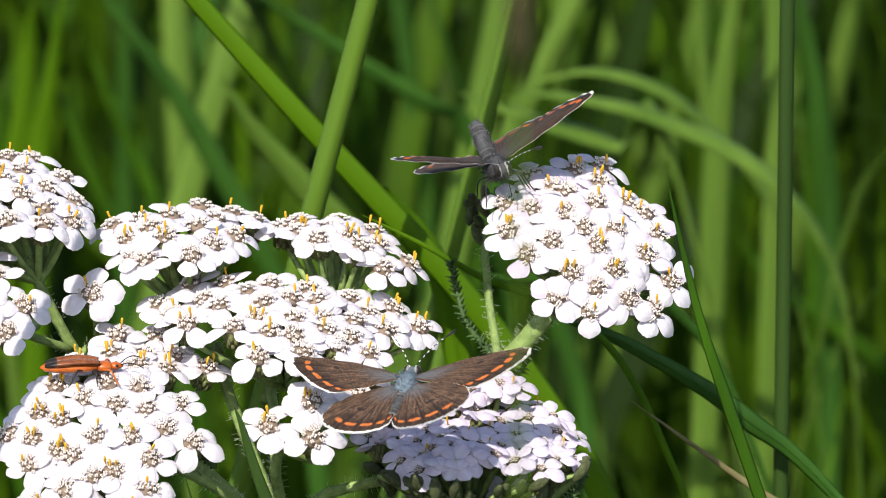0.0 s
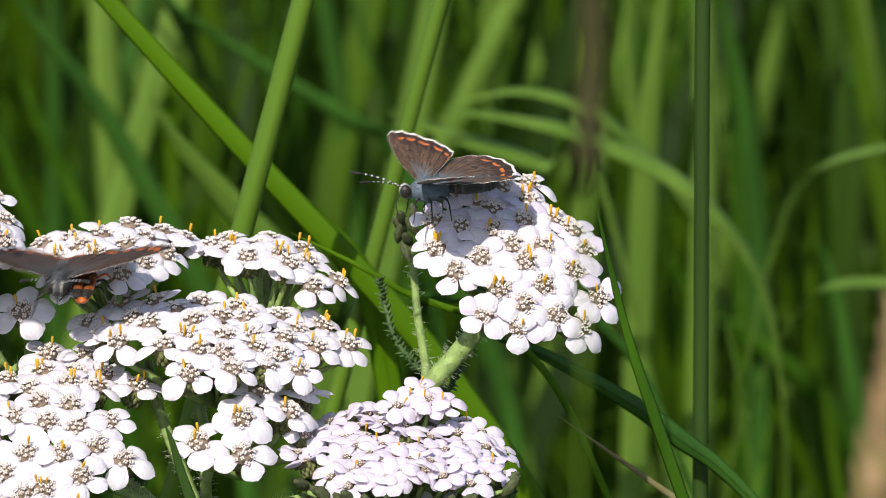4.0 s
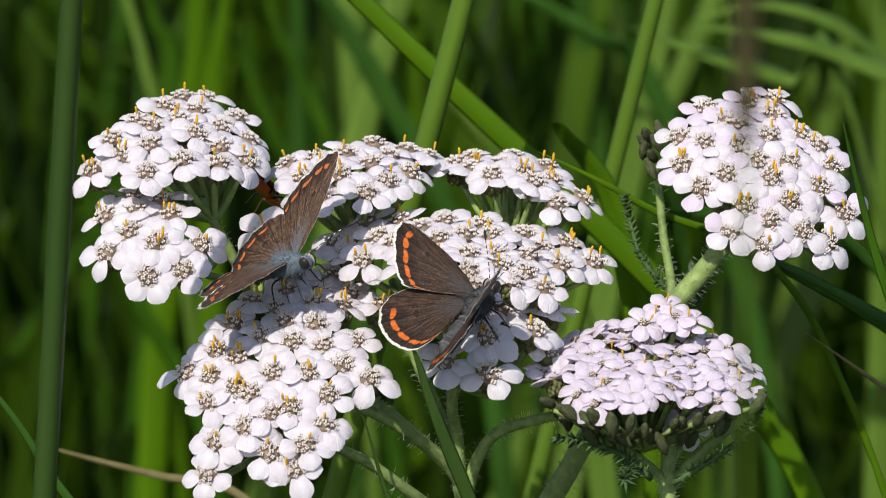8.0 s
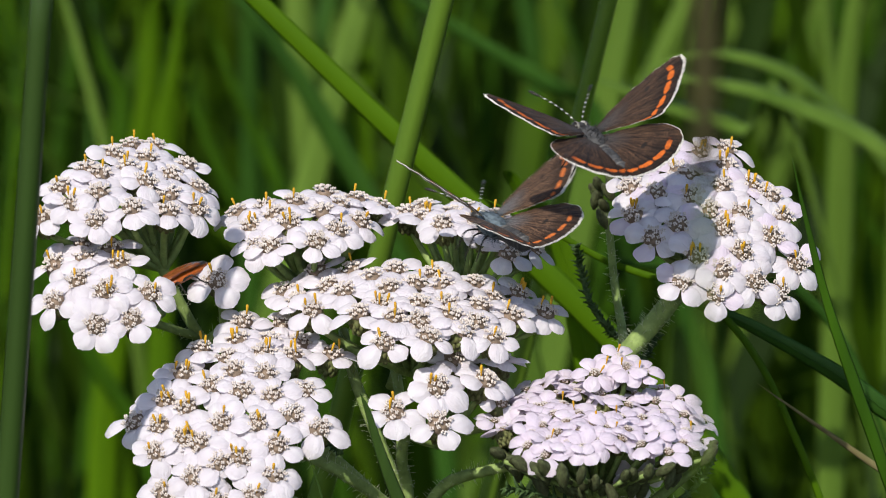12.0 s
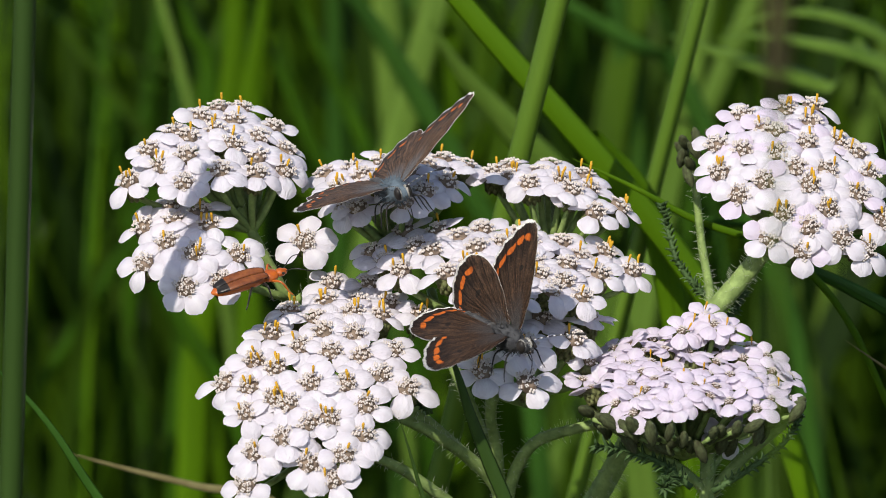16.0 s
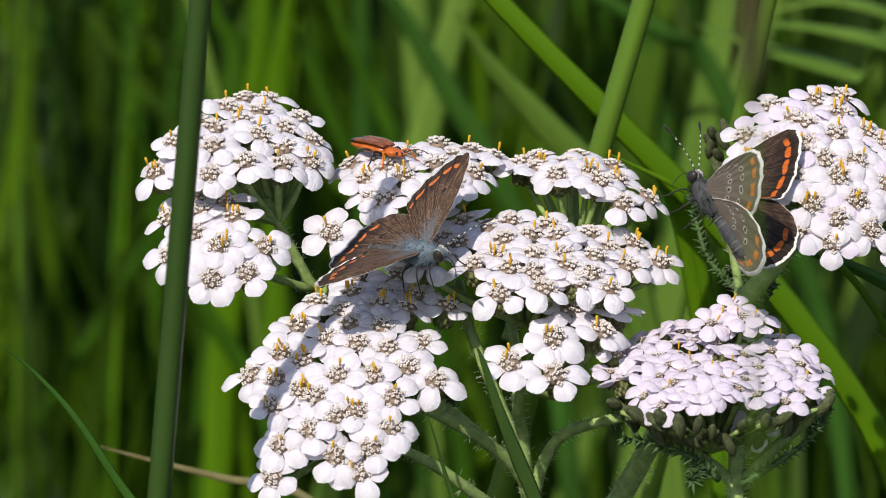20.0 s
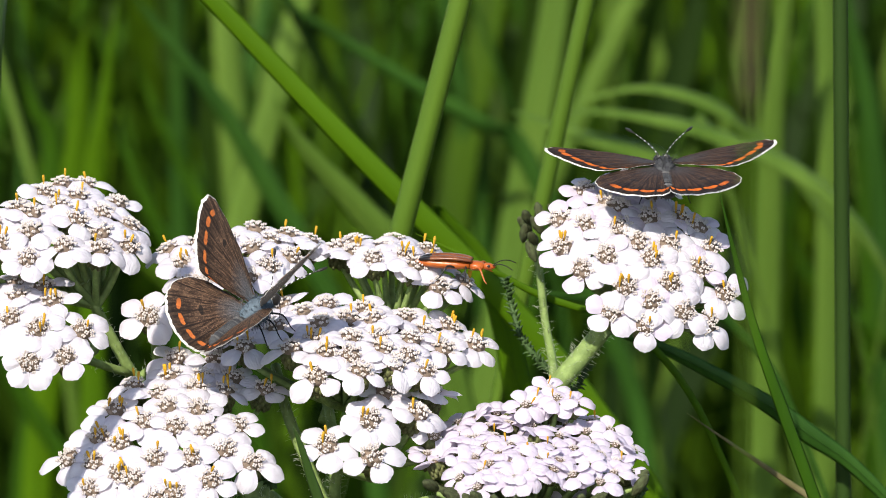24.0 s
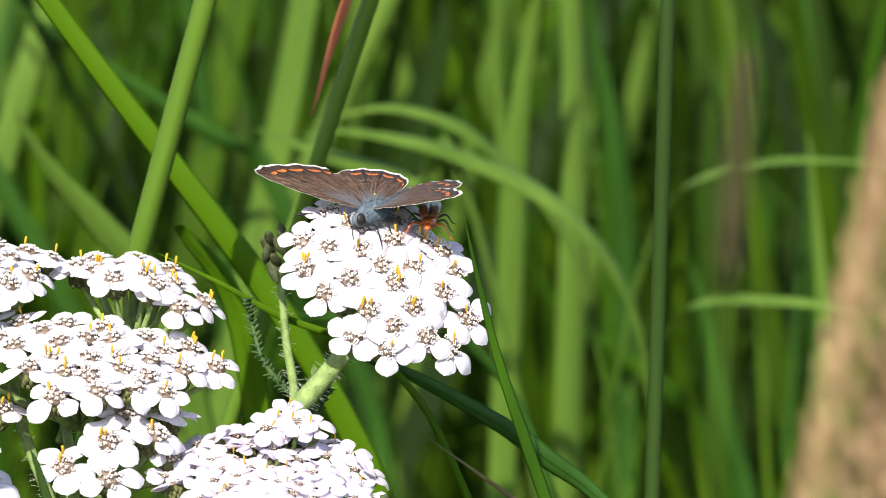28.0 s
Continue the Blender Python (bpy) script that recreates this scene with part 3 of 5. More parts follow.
def bud(parent, place, normal, size, seed):
    """A closed green flower bud."""
    rng = random.Random(seed)
    ob = part("bud", BUD, None, parent)
    tilt = (Vector(normal) + Vector((rng.gauss(0, 0.25), rng.gauss(0, 0.25), rng.gauss(0, 0.15)))).normalized()
    ob.matrix_basis = Matrix.Translation(parent.matrix_basis.inverted() @ mm(place)) @ facing((0, 0, 0), tilt, rng.uniform(0, 6)) @ Matrix.Diagonal((size * 0.72, size * 0.72, size * 1.45, 1))
    return ob


def feather(parent, points, lobe):
    """A finely cut yarrow leaf: a rib with many short toothed lobes."""
    inverse = parent.matrix_basis.inverted()
    line = curve_points([inverse @ mm(p) for p in points], 6)
    bm = tube(bmesh.new(), line, lambda t: 0.00045 * (1 - 0.6 * t), 6)
    rng = random.Random(len(line))
    for i in range(1, len(line)):
        ahead = (line[i] - line[i - 1]).normalized()
        for k in range(5):
            out = Vector((rng.gauss(0, 1), rng.gauss(0, 0.6), rng.gauss(0, 1)))
            out = (out - ahead * out.dot(ahead)).normalized()
            tip = line[i] + (out * 0.8 + ahead * 0.5) * lobe * 0.001 * rng.uniform(0.6, 1.2)
            mid = line[i].lerp(tip, 0.55) + ahead * 0.0001
            tube(bm, [line[i], mid, tip], lambda t: 0.00028 * (1.15 - t), 5, 0.5)
    return part("leaf", bm, LEAF, parent, "finely feathered dark green leaf")


# buds crowd under the rim of the young head
rng = random.Random(77)
centre, axis, reach = Vector(HC[0]), Vector(HC[1]), HC[2]
for k in range(46):
    a = math.pi * (1.0 + k / 45) + rng.uniform(-0.05, 0.05)
    low = rng.random()
    r = reach * (0.97 - 0.5 * low) * rng.uniform(0.92, 1.0)
    place = centre + Vector((math.cos(a) * r * 0.97, math.sin(a) * r * 0.75, -0.6 - 4.2 * low))
    bud(yarrow_young, place, (math.cos(a) * 0.7, math.sin(a) * 0.5, 0.6), rng.uniform(0.55, 0.78), k)
    stalk(yarrow_young, [centre - axis * 9, place - Vector((math.cos(a), math.sin(a), 1)) * 1.4], 0.7, 0.5, "flower_stalk")
stalk(yarrow_left, [(2.5, -1.6, -36.8), (2.1, -1.7, -29.7), (0.6, -1.9, -22.7), (-2.3, -1.0, -15.3), (-4.6, 1.5, -9.9), (-5.9, 6.7, -5.8)], 1.7, 1.2, "stem", STEM, 160, 1)
stalk(yarrow_left, [(2.2, -2.8, -29.7), (1.7, -3.8, -22.1), (1.0, -5.7, -17.4), (1.8, -6.8, -13.6)], 1.5, 1.2, "stem", STEM, 110, 2)
stalk(yarrow_left, [(2.1, -2.4, -28.1), (-0.4, -5.3, -23.7), (-4.9, -9.2, -19.0), (-9.4, -10.5, -16.1), (-13.9, -11.1, -14.3)], 1.5, 1.3, "stem", STEM, 150, 3)
stalk(yarrow_left, [(2.0, -2.8, -33.5), (-4.3, -10.1, -26.2), (-9.4, -13.0, -21.5), (-15.2, -14.3, -18.6)], 1.5, 1.1, "stem", STEM, 110, 4)
stalk(yarrow_left, [(2.4, -2.4, -32.3), (3.6, -2.8, -25.9), (6.2, -3.7, -21.4), (10.8, -5.2, -19.3), (14.1, -5.0, -18.7)], 1.6, 1.2, "stem", STEM, 140, 5)
stalk(yarrow_left, [(0.9, -1.8, -26.2), (-9.1, 7.1, -19.8), (-18.5, 11.0, -13.2), (-23.1, 10.4, -7.4), (-26.3, 9.1, -0.8), (-28.5, 8.3, 3.9)], 1.6, 1.2, "stem", STEM, 130, 6)
stalk(yarrow_left, [(-23.1, 10.3, -7.7), (-28.8, 5.1, -4.2), (-31.3, 2.6, -1.8)], 1.1, 0.9, "stem", STEM, 60, 7)
stalk(yarrow_left, [(-22.5, 11.1, -8.7), (-19.4, 10.0, -5.2), (-20.3, 7.8, -1.9)], 1.0, 0.8, "stem", STEM, 50, 8)
stalk(yarrow_left, [(1.1, -2.9, -18.6), (0.4, 6.3, -11.3), (-3.0, 13.2, -4.8), (-9.0, 16.5, -0.1)], 1.3, 1.0, "stem", STEM, 80, 9)
stalk(yarrow_left, [(-0.3, 6.0, -12.6), (3.1, 14.2, -5.1), (6.2, 16.5, -0.2)], 1.3, 1.0, "stem", STEM, 80, 10)
stalk(yarrow_right, [(8.5, 13.4, -42.7), (13.9, 11.8, -33.2), (16.9, 9.4, -26.7), (21.8, 5.8, -16.8), (26.7, 4.9, -8.9), (30.3, 5.0, -4.5), (33.0, 5.9, -1.3)], 2.9, 2.2, "stem", STEM, 520, 11)
stalk(yarrow_right, [(27.1, 6.5, -10.4), (27.3, 12.5, -7.6), (26.6, 17.7, -3.4), (25.8, 19.7, 3.8), (24.9, 18.4, 6.9)], 1.2, 0.8, "stem", STEM, 170, 12)
stalk(yarrow_young, [(25.6, -13.1, -33.6), (25.9, -11.1, -26.0), (26.0, -9.9, -21.6), (25.7, -10.1, -18.2)], 2.0, 1.6, "stem", STEM, 170, 13)
stalk(yarrow_young, [(26.0, -10.9, -25.4), (22.7, -11.1, -22.2), (17.7, -12.3, -18.8), (15.1, -12.8, -16.9)], 1.3, 0.9, "stem", STEM, 60, 14)
stalk(yarrow_young, [(26.3, -10.9, -25.4), (30.2, -9.9, -21.3), (33.4, -10.1, -18.5), (35.6, -10.6, -16.4)], 1.5, 1.0, "stem", STEM, 80, 15)
stalk(yarrow_young, [(26.0, -10.4, -23.5), (28.0, -7.7, -21.0), (28.8, -5.3, -19.7)], 1.0, 0.8, "stem", STEM, 30, 16)
feather(yarrow_right, [(26.9, 14.2, -8.7), (25.5, 14.6, -7.4), (23.6, 15.3, -4.8), (22.5, 17.2, -1.4), (21.9, 18.0, 1.4)], 1.1)
feather(yarrow_right, [(27.4, 6.5, -10.5), (29.8, 6.9, -8.9), (31.2, 8.5, -6.9)], 1.0)
feather(yarrow_young, [(23.8, -14.5, -23.4), (20.2, -15.7, -20.1), (16.6, -16.3, -18.5), (13.1, -17.1, -17.6)], 1.5)
feather(yarrow_young, [(26.4, -13.7, -24.2), (30.6, -14.0, -21.4), (34.5, -13.3, -18.6), (36.4, -12.5, -15.8)], 1.1)
feather(yarrow_young, [(21.1, -15.9, -20.7), (21.0, -18.1, -21.3), (20.6, -20.3, -21.6)], 1.6)
feather(yarrow_young, [(8.0, -4.0, -36.0), (9.0, -4.0, -33.0), (9.8, -4.0, -31.2)], 1.3)
feather(yarrow_young, [(14.4, -4.0, -36.4), (15.9, -4.0, -33.3), (16.8, -4.0, -31.7)], 1.5)
feather(yarrow_young, [(18.4, -4.0, -36.4), (19.9, -4.0, -33.7), (20.9, -4.0, -32.2)], 1.4)
feather(yarrow_left, [(-6.1, -4.7, -17.6), (-6.6, -4.2, -15.7), (-7.9, -3.9, -14.4)], 1.4)
feather(yarrow_left, [(-5.9, -4.5, -17.0), (-7.4, -4.4, -16.3), (-8.9, -4.4, -16.5)], 1.2)
for k, place in enumerate([(24.1, 17.2, 10.0), (25.7, 18.4, 10.6), (24.1, 16.7, 8.4), (26.4, 16.2, 10.2), (25.0, 15.0, 9.7), (23.6, 17.9, 9.0), (24.7, 15.5, 7.7), (27.2, 17.3, 10.7), (24.5, 16.2, 6.4)]):
    bud(yarrow_right, place, (-0.5, -0.2, 0.8), 0.62, k)
rng = random.Random(5)
for place in [(24.7, -5.0, -7.1), (26.8, -5.9, -6.7), (26.0, -3.8, -6.3), (28.7, -6.1, -7.3), (23.1, -6.1, -7.4)]:
    flower(yarrow_young, place, (0.05, -0.55, 0.84), rng, 0.74, PETALS_PINK, 5, 1, 0.6)
    stalk(yarrow_young, [Vector(HC[0]) - Vector(HC[1]) * 9, Vector(place) - Vector((0, -1, 1.6))], 0.8, 0.6, "flower_stalk")

flower(yarrow_left, (12.4, -8.0, -10.4), (0.25, -0.55, 0.80), rng, 0.9, PETALS, 3, 0, 0.7)
stalk(yarrow_left, [(6.1, -5.7, -15.0), (11.0, -7.0, -13.5), (12.0, -7.0, -12.4)], 0.9, 0.6, "flower_stalk")

# ---- single blades of grass round the yarrow ----
blade([(107.9, 31.0, -452.0), (104.9, 25.0, -352.8), (97.5, 25.0, -183.0), (89.7, 25.0, -93.3), (82.8, 25.0, -53.9), (76.7, 25.0, -37.0), (70.7, 25.0, -29.8), (64.8, 25.0, -23.9), (59.8, 25.0, -20.3), (54.0, 25.0, -16.0), (43.4, 25.0, -10.0), (37.0, 25.0, -7.5), (31.4, 25.0, -5.8)], 2.6, GRASS_BLUE, "arching blue-green grass leaf behind the yarrow")
blade([(80.4, -0.0, -452.0), (77.4, -6.0, -352.7), (73.7, -6.0, -182.7), (69.7, -6.0, -92.8), (66.1, -6.0, -52.9), (63.0, -6.0, -35.2), (57.4, -6.0, -20.2), (53.3, -6.0, -9.1), (49.7, -6.0, 1.0), (47.1, -6.0, 10.4), (45.2, -6.0, 18.0)], 1.5, GRASS, "slender upright grass blade with a dry tip")
blade([(116.8, 24.0, -452.0), (113.8, 18.0, -348.1), (103.0, 18.0, -178.4), (91.6, 18.0, -89.2), (81.6, 18.0, -50.4), (72.8, 18.0, -34.7), (60.7, 18.0, -27.2), (52.1, 18.0, -21.2), (44.0, 18.0, -15.4)], 1.1, STRAW, "thin grass blade with a brown dry tip")
blade([(90.7, 28.0, -452.0), (87.7, 22.0, -315.8), (74.2, 22.0, -146.3), (59.9, 22.0, -57.4), (47.4, 22.0, -19.4), (36.8, 22.0, -4.9), (31.2, 22.0, -3.2), (25.7, 22.0, -1.2), (19.4, 22.0, 2.3), (14.6, 22.0, 4.7), (11.1, 22.0, 6.4)], 0.9, GRASS_BRIGHT, "very thin bright grass blade with a sharp tip")
blade([(-12.9, 14.0, -452.0), (-15.9, 8.0, -363.5), (-21.2, 8.0, -193.5), (-26.9, 8.0, -103.7), (-32.0, 8.0, -64.0), (-36.5, 8.0, -46.6), (-40.4, 8.0, -39.6), (-46.3, 8.0, -31.6), (-51.4, 8.0, -23.1), (-55.9, 8.0, -17.5), (-61.1, 8.0, -12.6)], 1.2, GRASS_BLUE, "thin slanting grass blade low in the meadow")
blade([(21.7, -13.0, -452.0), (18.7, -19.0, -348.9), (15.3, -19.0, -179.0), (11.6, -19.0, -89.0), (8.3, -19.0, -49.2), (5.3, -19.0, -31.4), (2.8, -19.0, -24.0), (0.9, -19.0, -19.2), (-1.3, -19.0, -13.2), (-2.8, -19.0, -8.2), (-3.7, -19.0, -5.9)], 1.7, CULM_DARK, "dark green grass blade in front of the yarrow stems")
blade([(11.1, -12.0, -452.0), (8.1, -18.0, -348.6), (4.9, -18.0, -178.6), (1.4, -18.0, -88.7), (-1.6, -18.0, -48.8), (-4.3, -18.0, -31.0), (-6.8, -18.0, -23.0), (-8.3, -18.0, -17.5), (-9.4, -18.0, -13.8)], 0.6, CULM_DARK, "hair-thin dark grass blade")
blade([(66.0, 143.2, -452.0), (63.0, 137.2, -357.6), (58.2, 135.8, -187.7), (53.1, 134.4, -97.8), (48.6, 133.1, -58.1), (44.6, 132.0, -40.6), (37.6, 130.0, -26.0), (28.9, 128.0, -6.6), (23.0, 126.0, -2.5), (13.1, 124.0, 4.0), (-0.1, 122.0, 13.0), (-8.3, 120.0, 19.5)], 3.3, GRASS_BLUE, "broad blue-green grass leaf in soft shade")
blade([(109.7, 209.9, -452.0), (106.7, 203.9, -375.7), (104.1, 202.4, -205.7), (101.4, 200.8, -115.7), (99.0, 199.3, -75.8), (96.8, 198.0, -58.0), (93.4, 196.0, -44.6), (86.5, 194.0, -33.3), (76.0, 192.0, -24.0), (62.1, 190.0, -17.6), (52.9, 188.0, -14.9), (43.7, 186.0, -13.3), (36.5, 184.0, -13.7)], 3.7, GRASS_PALE, "pale grass leaf bent over in a long arch", side=(0.6, 0.8, 0.25))
blade([(115.3, 227.3, -452.0), (112.3, 221.3, -351.9), (104.7, 219.9, -182.0), (96.7, 218.5, -92.4), (89.6, 217.2, -53.1), (83.3, 216.0, -36.2), (72.5, 214.0, -23.8), (63.8, 212.0, -17.3), (53.4, 210.0, -14.4), (45.0, 208.0, -15.4), (39.4, 206.0, -16.9)], 2.7, GRASS_PALE, "pale grass leaf bent over in a long arch", side=(0.6, 0.8, 0.25))
blade([(43.3, 166.3, -452.0), (40.3, 160.3, -348.7), (33.5, 158.6, -178.9), (26.3, 156.9, -89.2), (19.8, 155.4, -49.7), (14.1, 154.0, -32.7), (5.8, 152.0, -21.7), (-2.4, 150.0, -11.8), (-8.0, 148.0, -2.2)], 4.4, GRASS_PALE, "pale dry grass leaf leaning among green ones")
blade([(22.3, 152.9, -452.0), (19.3, 146.9, -357.6), (15.2, 145.4, -187.6), (11.0, 143.8, -97.7), (7.2, 142.3, -57.9), (3.9, 141.0, -40.3), (-1.3, 139.0, -27.3), (-6.5, 137.0, -17.0), (-14.9, 135.0, -1.8), (-24.0, 133.0, 10.8), (-28.1, 131.0, 17.4)], 3.8, GRASS_BLUE, "broad blue-green grass leaf in soft shade")
blade([(9.5, 194.9, -452.0), (6.5, 188.9, -365.7), (0.7, 187.6, -195.8), (-5.5, 186.3, -106.1), (-10.9, 185.1, -66.5), (-15.8, 184.0, -49.2), (-24.8, 182.0, -34.4), (-30.2, 180.0, -21.5), (-37.3, 178.0, -3.4)], 3.2, GRASS, "green grass leaf leaning in the meadow")
blade([(-34.4, 163.8, -452.0), (-37.4, 157.8, -355.7), (-37.0, 156.8, -185.7), (-36.5, 155.8, -95.7), (-36.1, 154.8, -55.7), (-35.7, 154.0, -37.7), (-34.8, 152.0, -16.5), (-33.1, 150.0, -4.3), (-30.5, 148.0, 13.0)], 4.4, GRASS_BRIGHT, "bright yellow-green grass leaf standing upright")
blade([(-49.3, 184.2, -452.0), (-52.3, 178.2, -377.9), (-50.4, 177.4, -207.9), (-48.5, 176.5, -117.9), (-46.8, 175.7, -78.0), (-45.3, 175.0, -60.1), (-41.0, 173.0, -35.1), (-39.1, 171.0, -20.5), (-37.4, 169.0, -3.4), (-36.8, 167.0, 4.6)], 5.4, GRASS_BRIGHT, "bright yellow-green grass leaf standing upright")
blade([(-53.2, 241.1, -452.0), (-56.2, 235.1, -233.6), (-54.9, 234.7, -143.6), (-53.7, 234.3, -103.6), (-52.7, 234.0, -85.7), (-46.6, 232.0, -33.3), (-49.2, 230.0, -21.4), (-52.7, 228.0, -9.7)], 4.5, GRASS, "green grass leaf standing upright")
blade([(-15.0, 136.1, -452.0), (-18.0, 130.1, -371.4), (-23.2, 128.5, -201.4), (-28.6, 126.8, -111.6), (-33.5, 125.3, -71.9), (-37.8, 124.0, -54.5), (-44.2, 122.0, -42.4), (-49.8, 120.0, -30.4), (-53.7, 118.0, -20.3)], 3.0, GRASS, "green grass leaf leaning in the meadow")
blade([(28.7, 66.0, -452.0), (25.7, 60.0, -360.8), (11.7, 60.0, -191.4), (-2.9, 60.0, -102.6), (-15.8, 60.0, -64.7), (-26.8, 60.0, -50.4), (-38.0, 60.0, -47.4), (-47.7, 60.0, -44.8), (-55.1, 60.0, -42.6)], 1.2, STRAW, "dry straw stalk low among the grass")
blade([(83.2, 272.8, -452.0), (80.2, 266.8, -380.9), (80.2, 266.1, -210.9), (80.2, 265.3, -120.9), (80.2, 264.6, -80.9), (80.3, 264.0, -62.9), (80.3, 262.0, -33.8), (82.1, 260.0, -11.2), (83.7, 258.0, 1.0)], 4.6, GRASS_PALE, "pale green grass leaf standing upright")
blade([(88.0, 246.9, -452.0), (85.0, 240.9, -364.1), (89.1, 239.3, -194.2), (93.4, 237.7, -104.3), (97.3, 236.3, -64.5), (100.7, 235.0, -46.9), (106.1, 233.0, -33.8), (119.6, 231.0, -28.2), (132.3, 229.0, -27.1), (144.2, 227.0, -27.5)], 3.4, GRASS_PALE, "pale green grass leaf arching sideways", side=(0.6, 0.8, 0.25))
blade([(73.9, 253.3, -452.0), (70.9, 247.3, -372.2), (80.2, 244.1, -202.4), (89.9, 240.7, -113.0), (98.6, 237.6, -74.1), (106.1, 235.0, -58.0), (111.9, 233.0, -53.4), (125.7, 231.0, -52.8), (136.7, 229.0, -53.7), (145.8, 227.0, -55.7)], 3.2, GRASS_PALE, "pale green grass leaf arching sideways", side=(0.6, 0.8, 0.25))
blade([(142.9, 216.2, -452.0), (139.9, 210.2, -381.4), (131.1, 208.6, -211.7), (121.7, 206.9, -122.2), (113.4, 205.3, -83.1), (106.1, 204.0, -66.7), (95.2, 202.0, -56.9), (82.6, 200.0, -47.3), (75.6, 198.0, -35.8)], 3.4, GRASS, "green grass leaf leaning in the meadow")
blade([(124.1, 176.0, -452.0), (121.1, 170.0, -385.5), (117.8, 168.5, -215.6), (114.4, 166.8, -125.7), (111.3, 165.3, -85.8), (108.5, 164.0, -68.1), (104.3, 162.0, -55.1), (99.9, 160.0, -36.8), (95.8, 158.0, -25.9)], 3.8, GRASS_BLUE, "blue-green grass leaf standing in the meadow")
blade([(147.2, 252.3, -452.0), (144.2, 246.3, -389.8), (143.5, 245.7, -219.8), (142.8, 245.1, -129.8), (142.1, 244.5, -89.8), (141.5, 244.0, -71.8), (139.1, 242.0, -35.8), (139.8, 240.0, -12.6), (142.3, 238.0, 5.3)], 4.4, GRASS, "green grass leaf standing upright")
blade([(101.9, 215.3, -452.0), (98.9, 209.3, -349.6), (97.2, 207.9, -179.7), (95.4, 206.5, -89.7), (93.8, 205.2, -49.7), (92.4, 204.0, -31.8), (89.9, 202.0, -16.6), (86.6, 200.0, -3.5), (83.3, 198.0, 11.4)], 4.0, GRASS_BLUE, "blue-green grass leaf standing in the meadow")
blade([(38.5, 83.0, -452.0), (35.5, 77.0, -358.3), (33.5, 76.2, -188.3), (31.4, 75.4, -98.3), (29.6, 74.7, -58.4), (27.9, 74.0, -40.5), (22.9, 72.0, -13.9), (16.0, 70.0, -3.1), (14.5, 68.0, -0.9)], 3.8, GRASS_BRIGHT, "bright green grass leaf behind the yarrow")
blade([(106.6, 115.8, -452.0), (103.6, 109.8, -338.5), (91.5, 107.2, -168.9), (78.7, 104.5, -79.9), (67.5, 102.1, -41.6), (57.8, 100.0, -26.5), (48.5, 98.0, -22.4), (36.7, 96.0, -21.5), (27.2, 94.0, -19.0), (20.2, 92.0, -16.5)], 2.2, GRASS_BLUE, "arching blue-green grass leaf behind the yarrow")
blade([(67.1, 194.0, -30.5), (56.2, 192.0, -22.9), (42.5, 190.0, -18.2), (29.8, 188.0, -13.5)], 3.8, GRASS_PALE, "pale grass leaf bent over in a long arch", side=(0.6, 0.8, 0.25))
blade([(-0.3, 213.5, -452.0), (-3.3, 207.5, -378.9), (-5.7, 206.6, -208.9), (-8.3, 205.6, -119.0), (-10.5, 204.8, -79.1), (-12.6, 204.0, -61.2), (-17.9, 202.0, -38.0), (-25.1, 200.0, -20.9), (-30.4, 198.0, -6.8)], 3.6, GRASS, "green grass leaf leaning in the meadow")


def scatter_blades(count, seed, depth=(260, 700), wide=(3.0, 6.5), spill=0.22, sorts=5):
    """More single blades behind the yarrow, between the near ones and the meadow."""
    rng = random.Random(seed)
    kinds = ((GRASS, "green grass leaf standing in the meadow"), (GRASS_BRIGHT, "bright yellow-green grass leaf standing upright"), (GRASS_BLUE, "blue-green grass leaf standing in the meadow"), (GRASS, "green grass leaf leaning in the meadow"), (GRASS_PALE, "pale dry grass leaf leaning among green ones"))
    for _ in range(count):
        y = rng.uniform(*depth)
        x = rng.uniform(-1, 1) * (75 + 0.16 * y) + 0.06 * (y + 470) * 0.5
        top = rng.uniform(-20, 140) - 0.12 * y
        lean = rng.gauss(0.02, spill)
        bow = rng.uniform(-60, 60)
        h = top + 450
        material, label = rng.choice(kinds[:sorts])
        points = [(x - lean * h, y, -452), (x - lean * h * 0.55, y + rng.uniform(-10, 10), -452 + h * 0.5), (x - lean * h * 0.2, y, -452 + h * 0.82), (x + bow * 0.3, y + rng.uniform(-15, 15), top)]
        angle = rng.uniform(-0.6, 0.6)
        blade(points, rng.uniform(*wide), material, label, side=(math.cos(angle), math.sin(angle), 0))


scatter_blades(95, 21)
scatter_blades(60, 22, (240, 480), (1.2, 2.8), 0.2, 3)


# ---- grass stalks that sway in the wind ----
SWAY_S1 = (38, -19.9, [(0, 1.6, 13.6), (1, 1.7, 13.4), (2, -0.5, 13.9), (5, 1.9, 13.6), (6, 1.9, 13.3), (7, 1.2, 14.4), (8, -7.1, 14.2), (9, -1.6, 11.7), (10, -2.4, 13.3), (11, -3.1, 13.8), (14, -3.1, 11.7), (15, -1.6, 12.7), (16, 0.7, 13.8), (17, -0.9, 11.8), (18, -8.6, 11.3), (19, -0.3, 14.6), (20, 3.6, 15.9), (21, 3.5, 14.7), (22, 7.2, 14.1), (25, 1.3, 14.3), (26, -1.7, 14.0), (27, 4.1, 13.8), (28, 4.8, 13.9)])
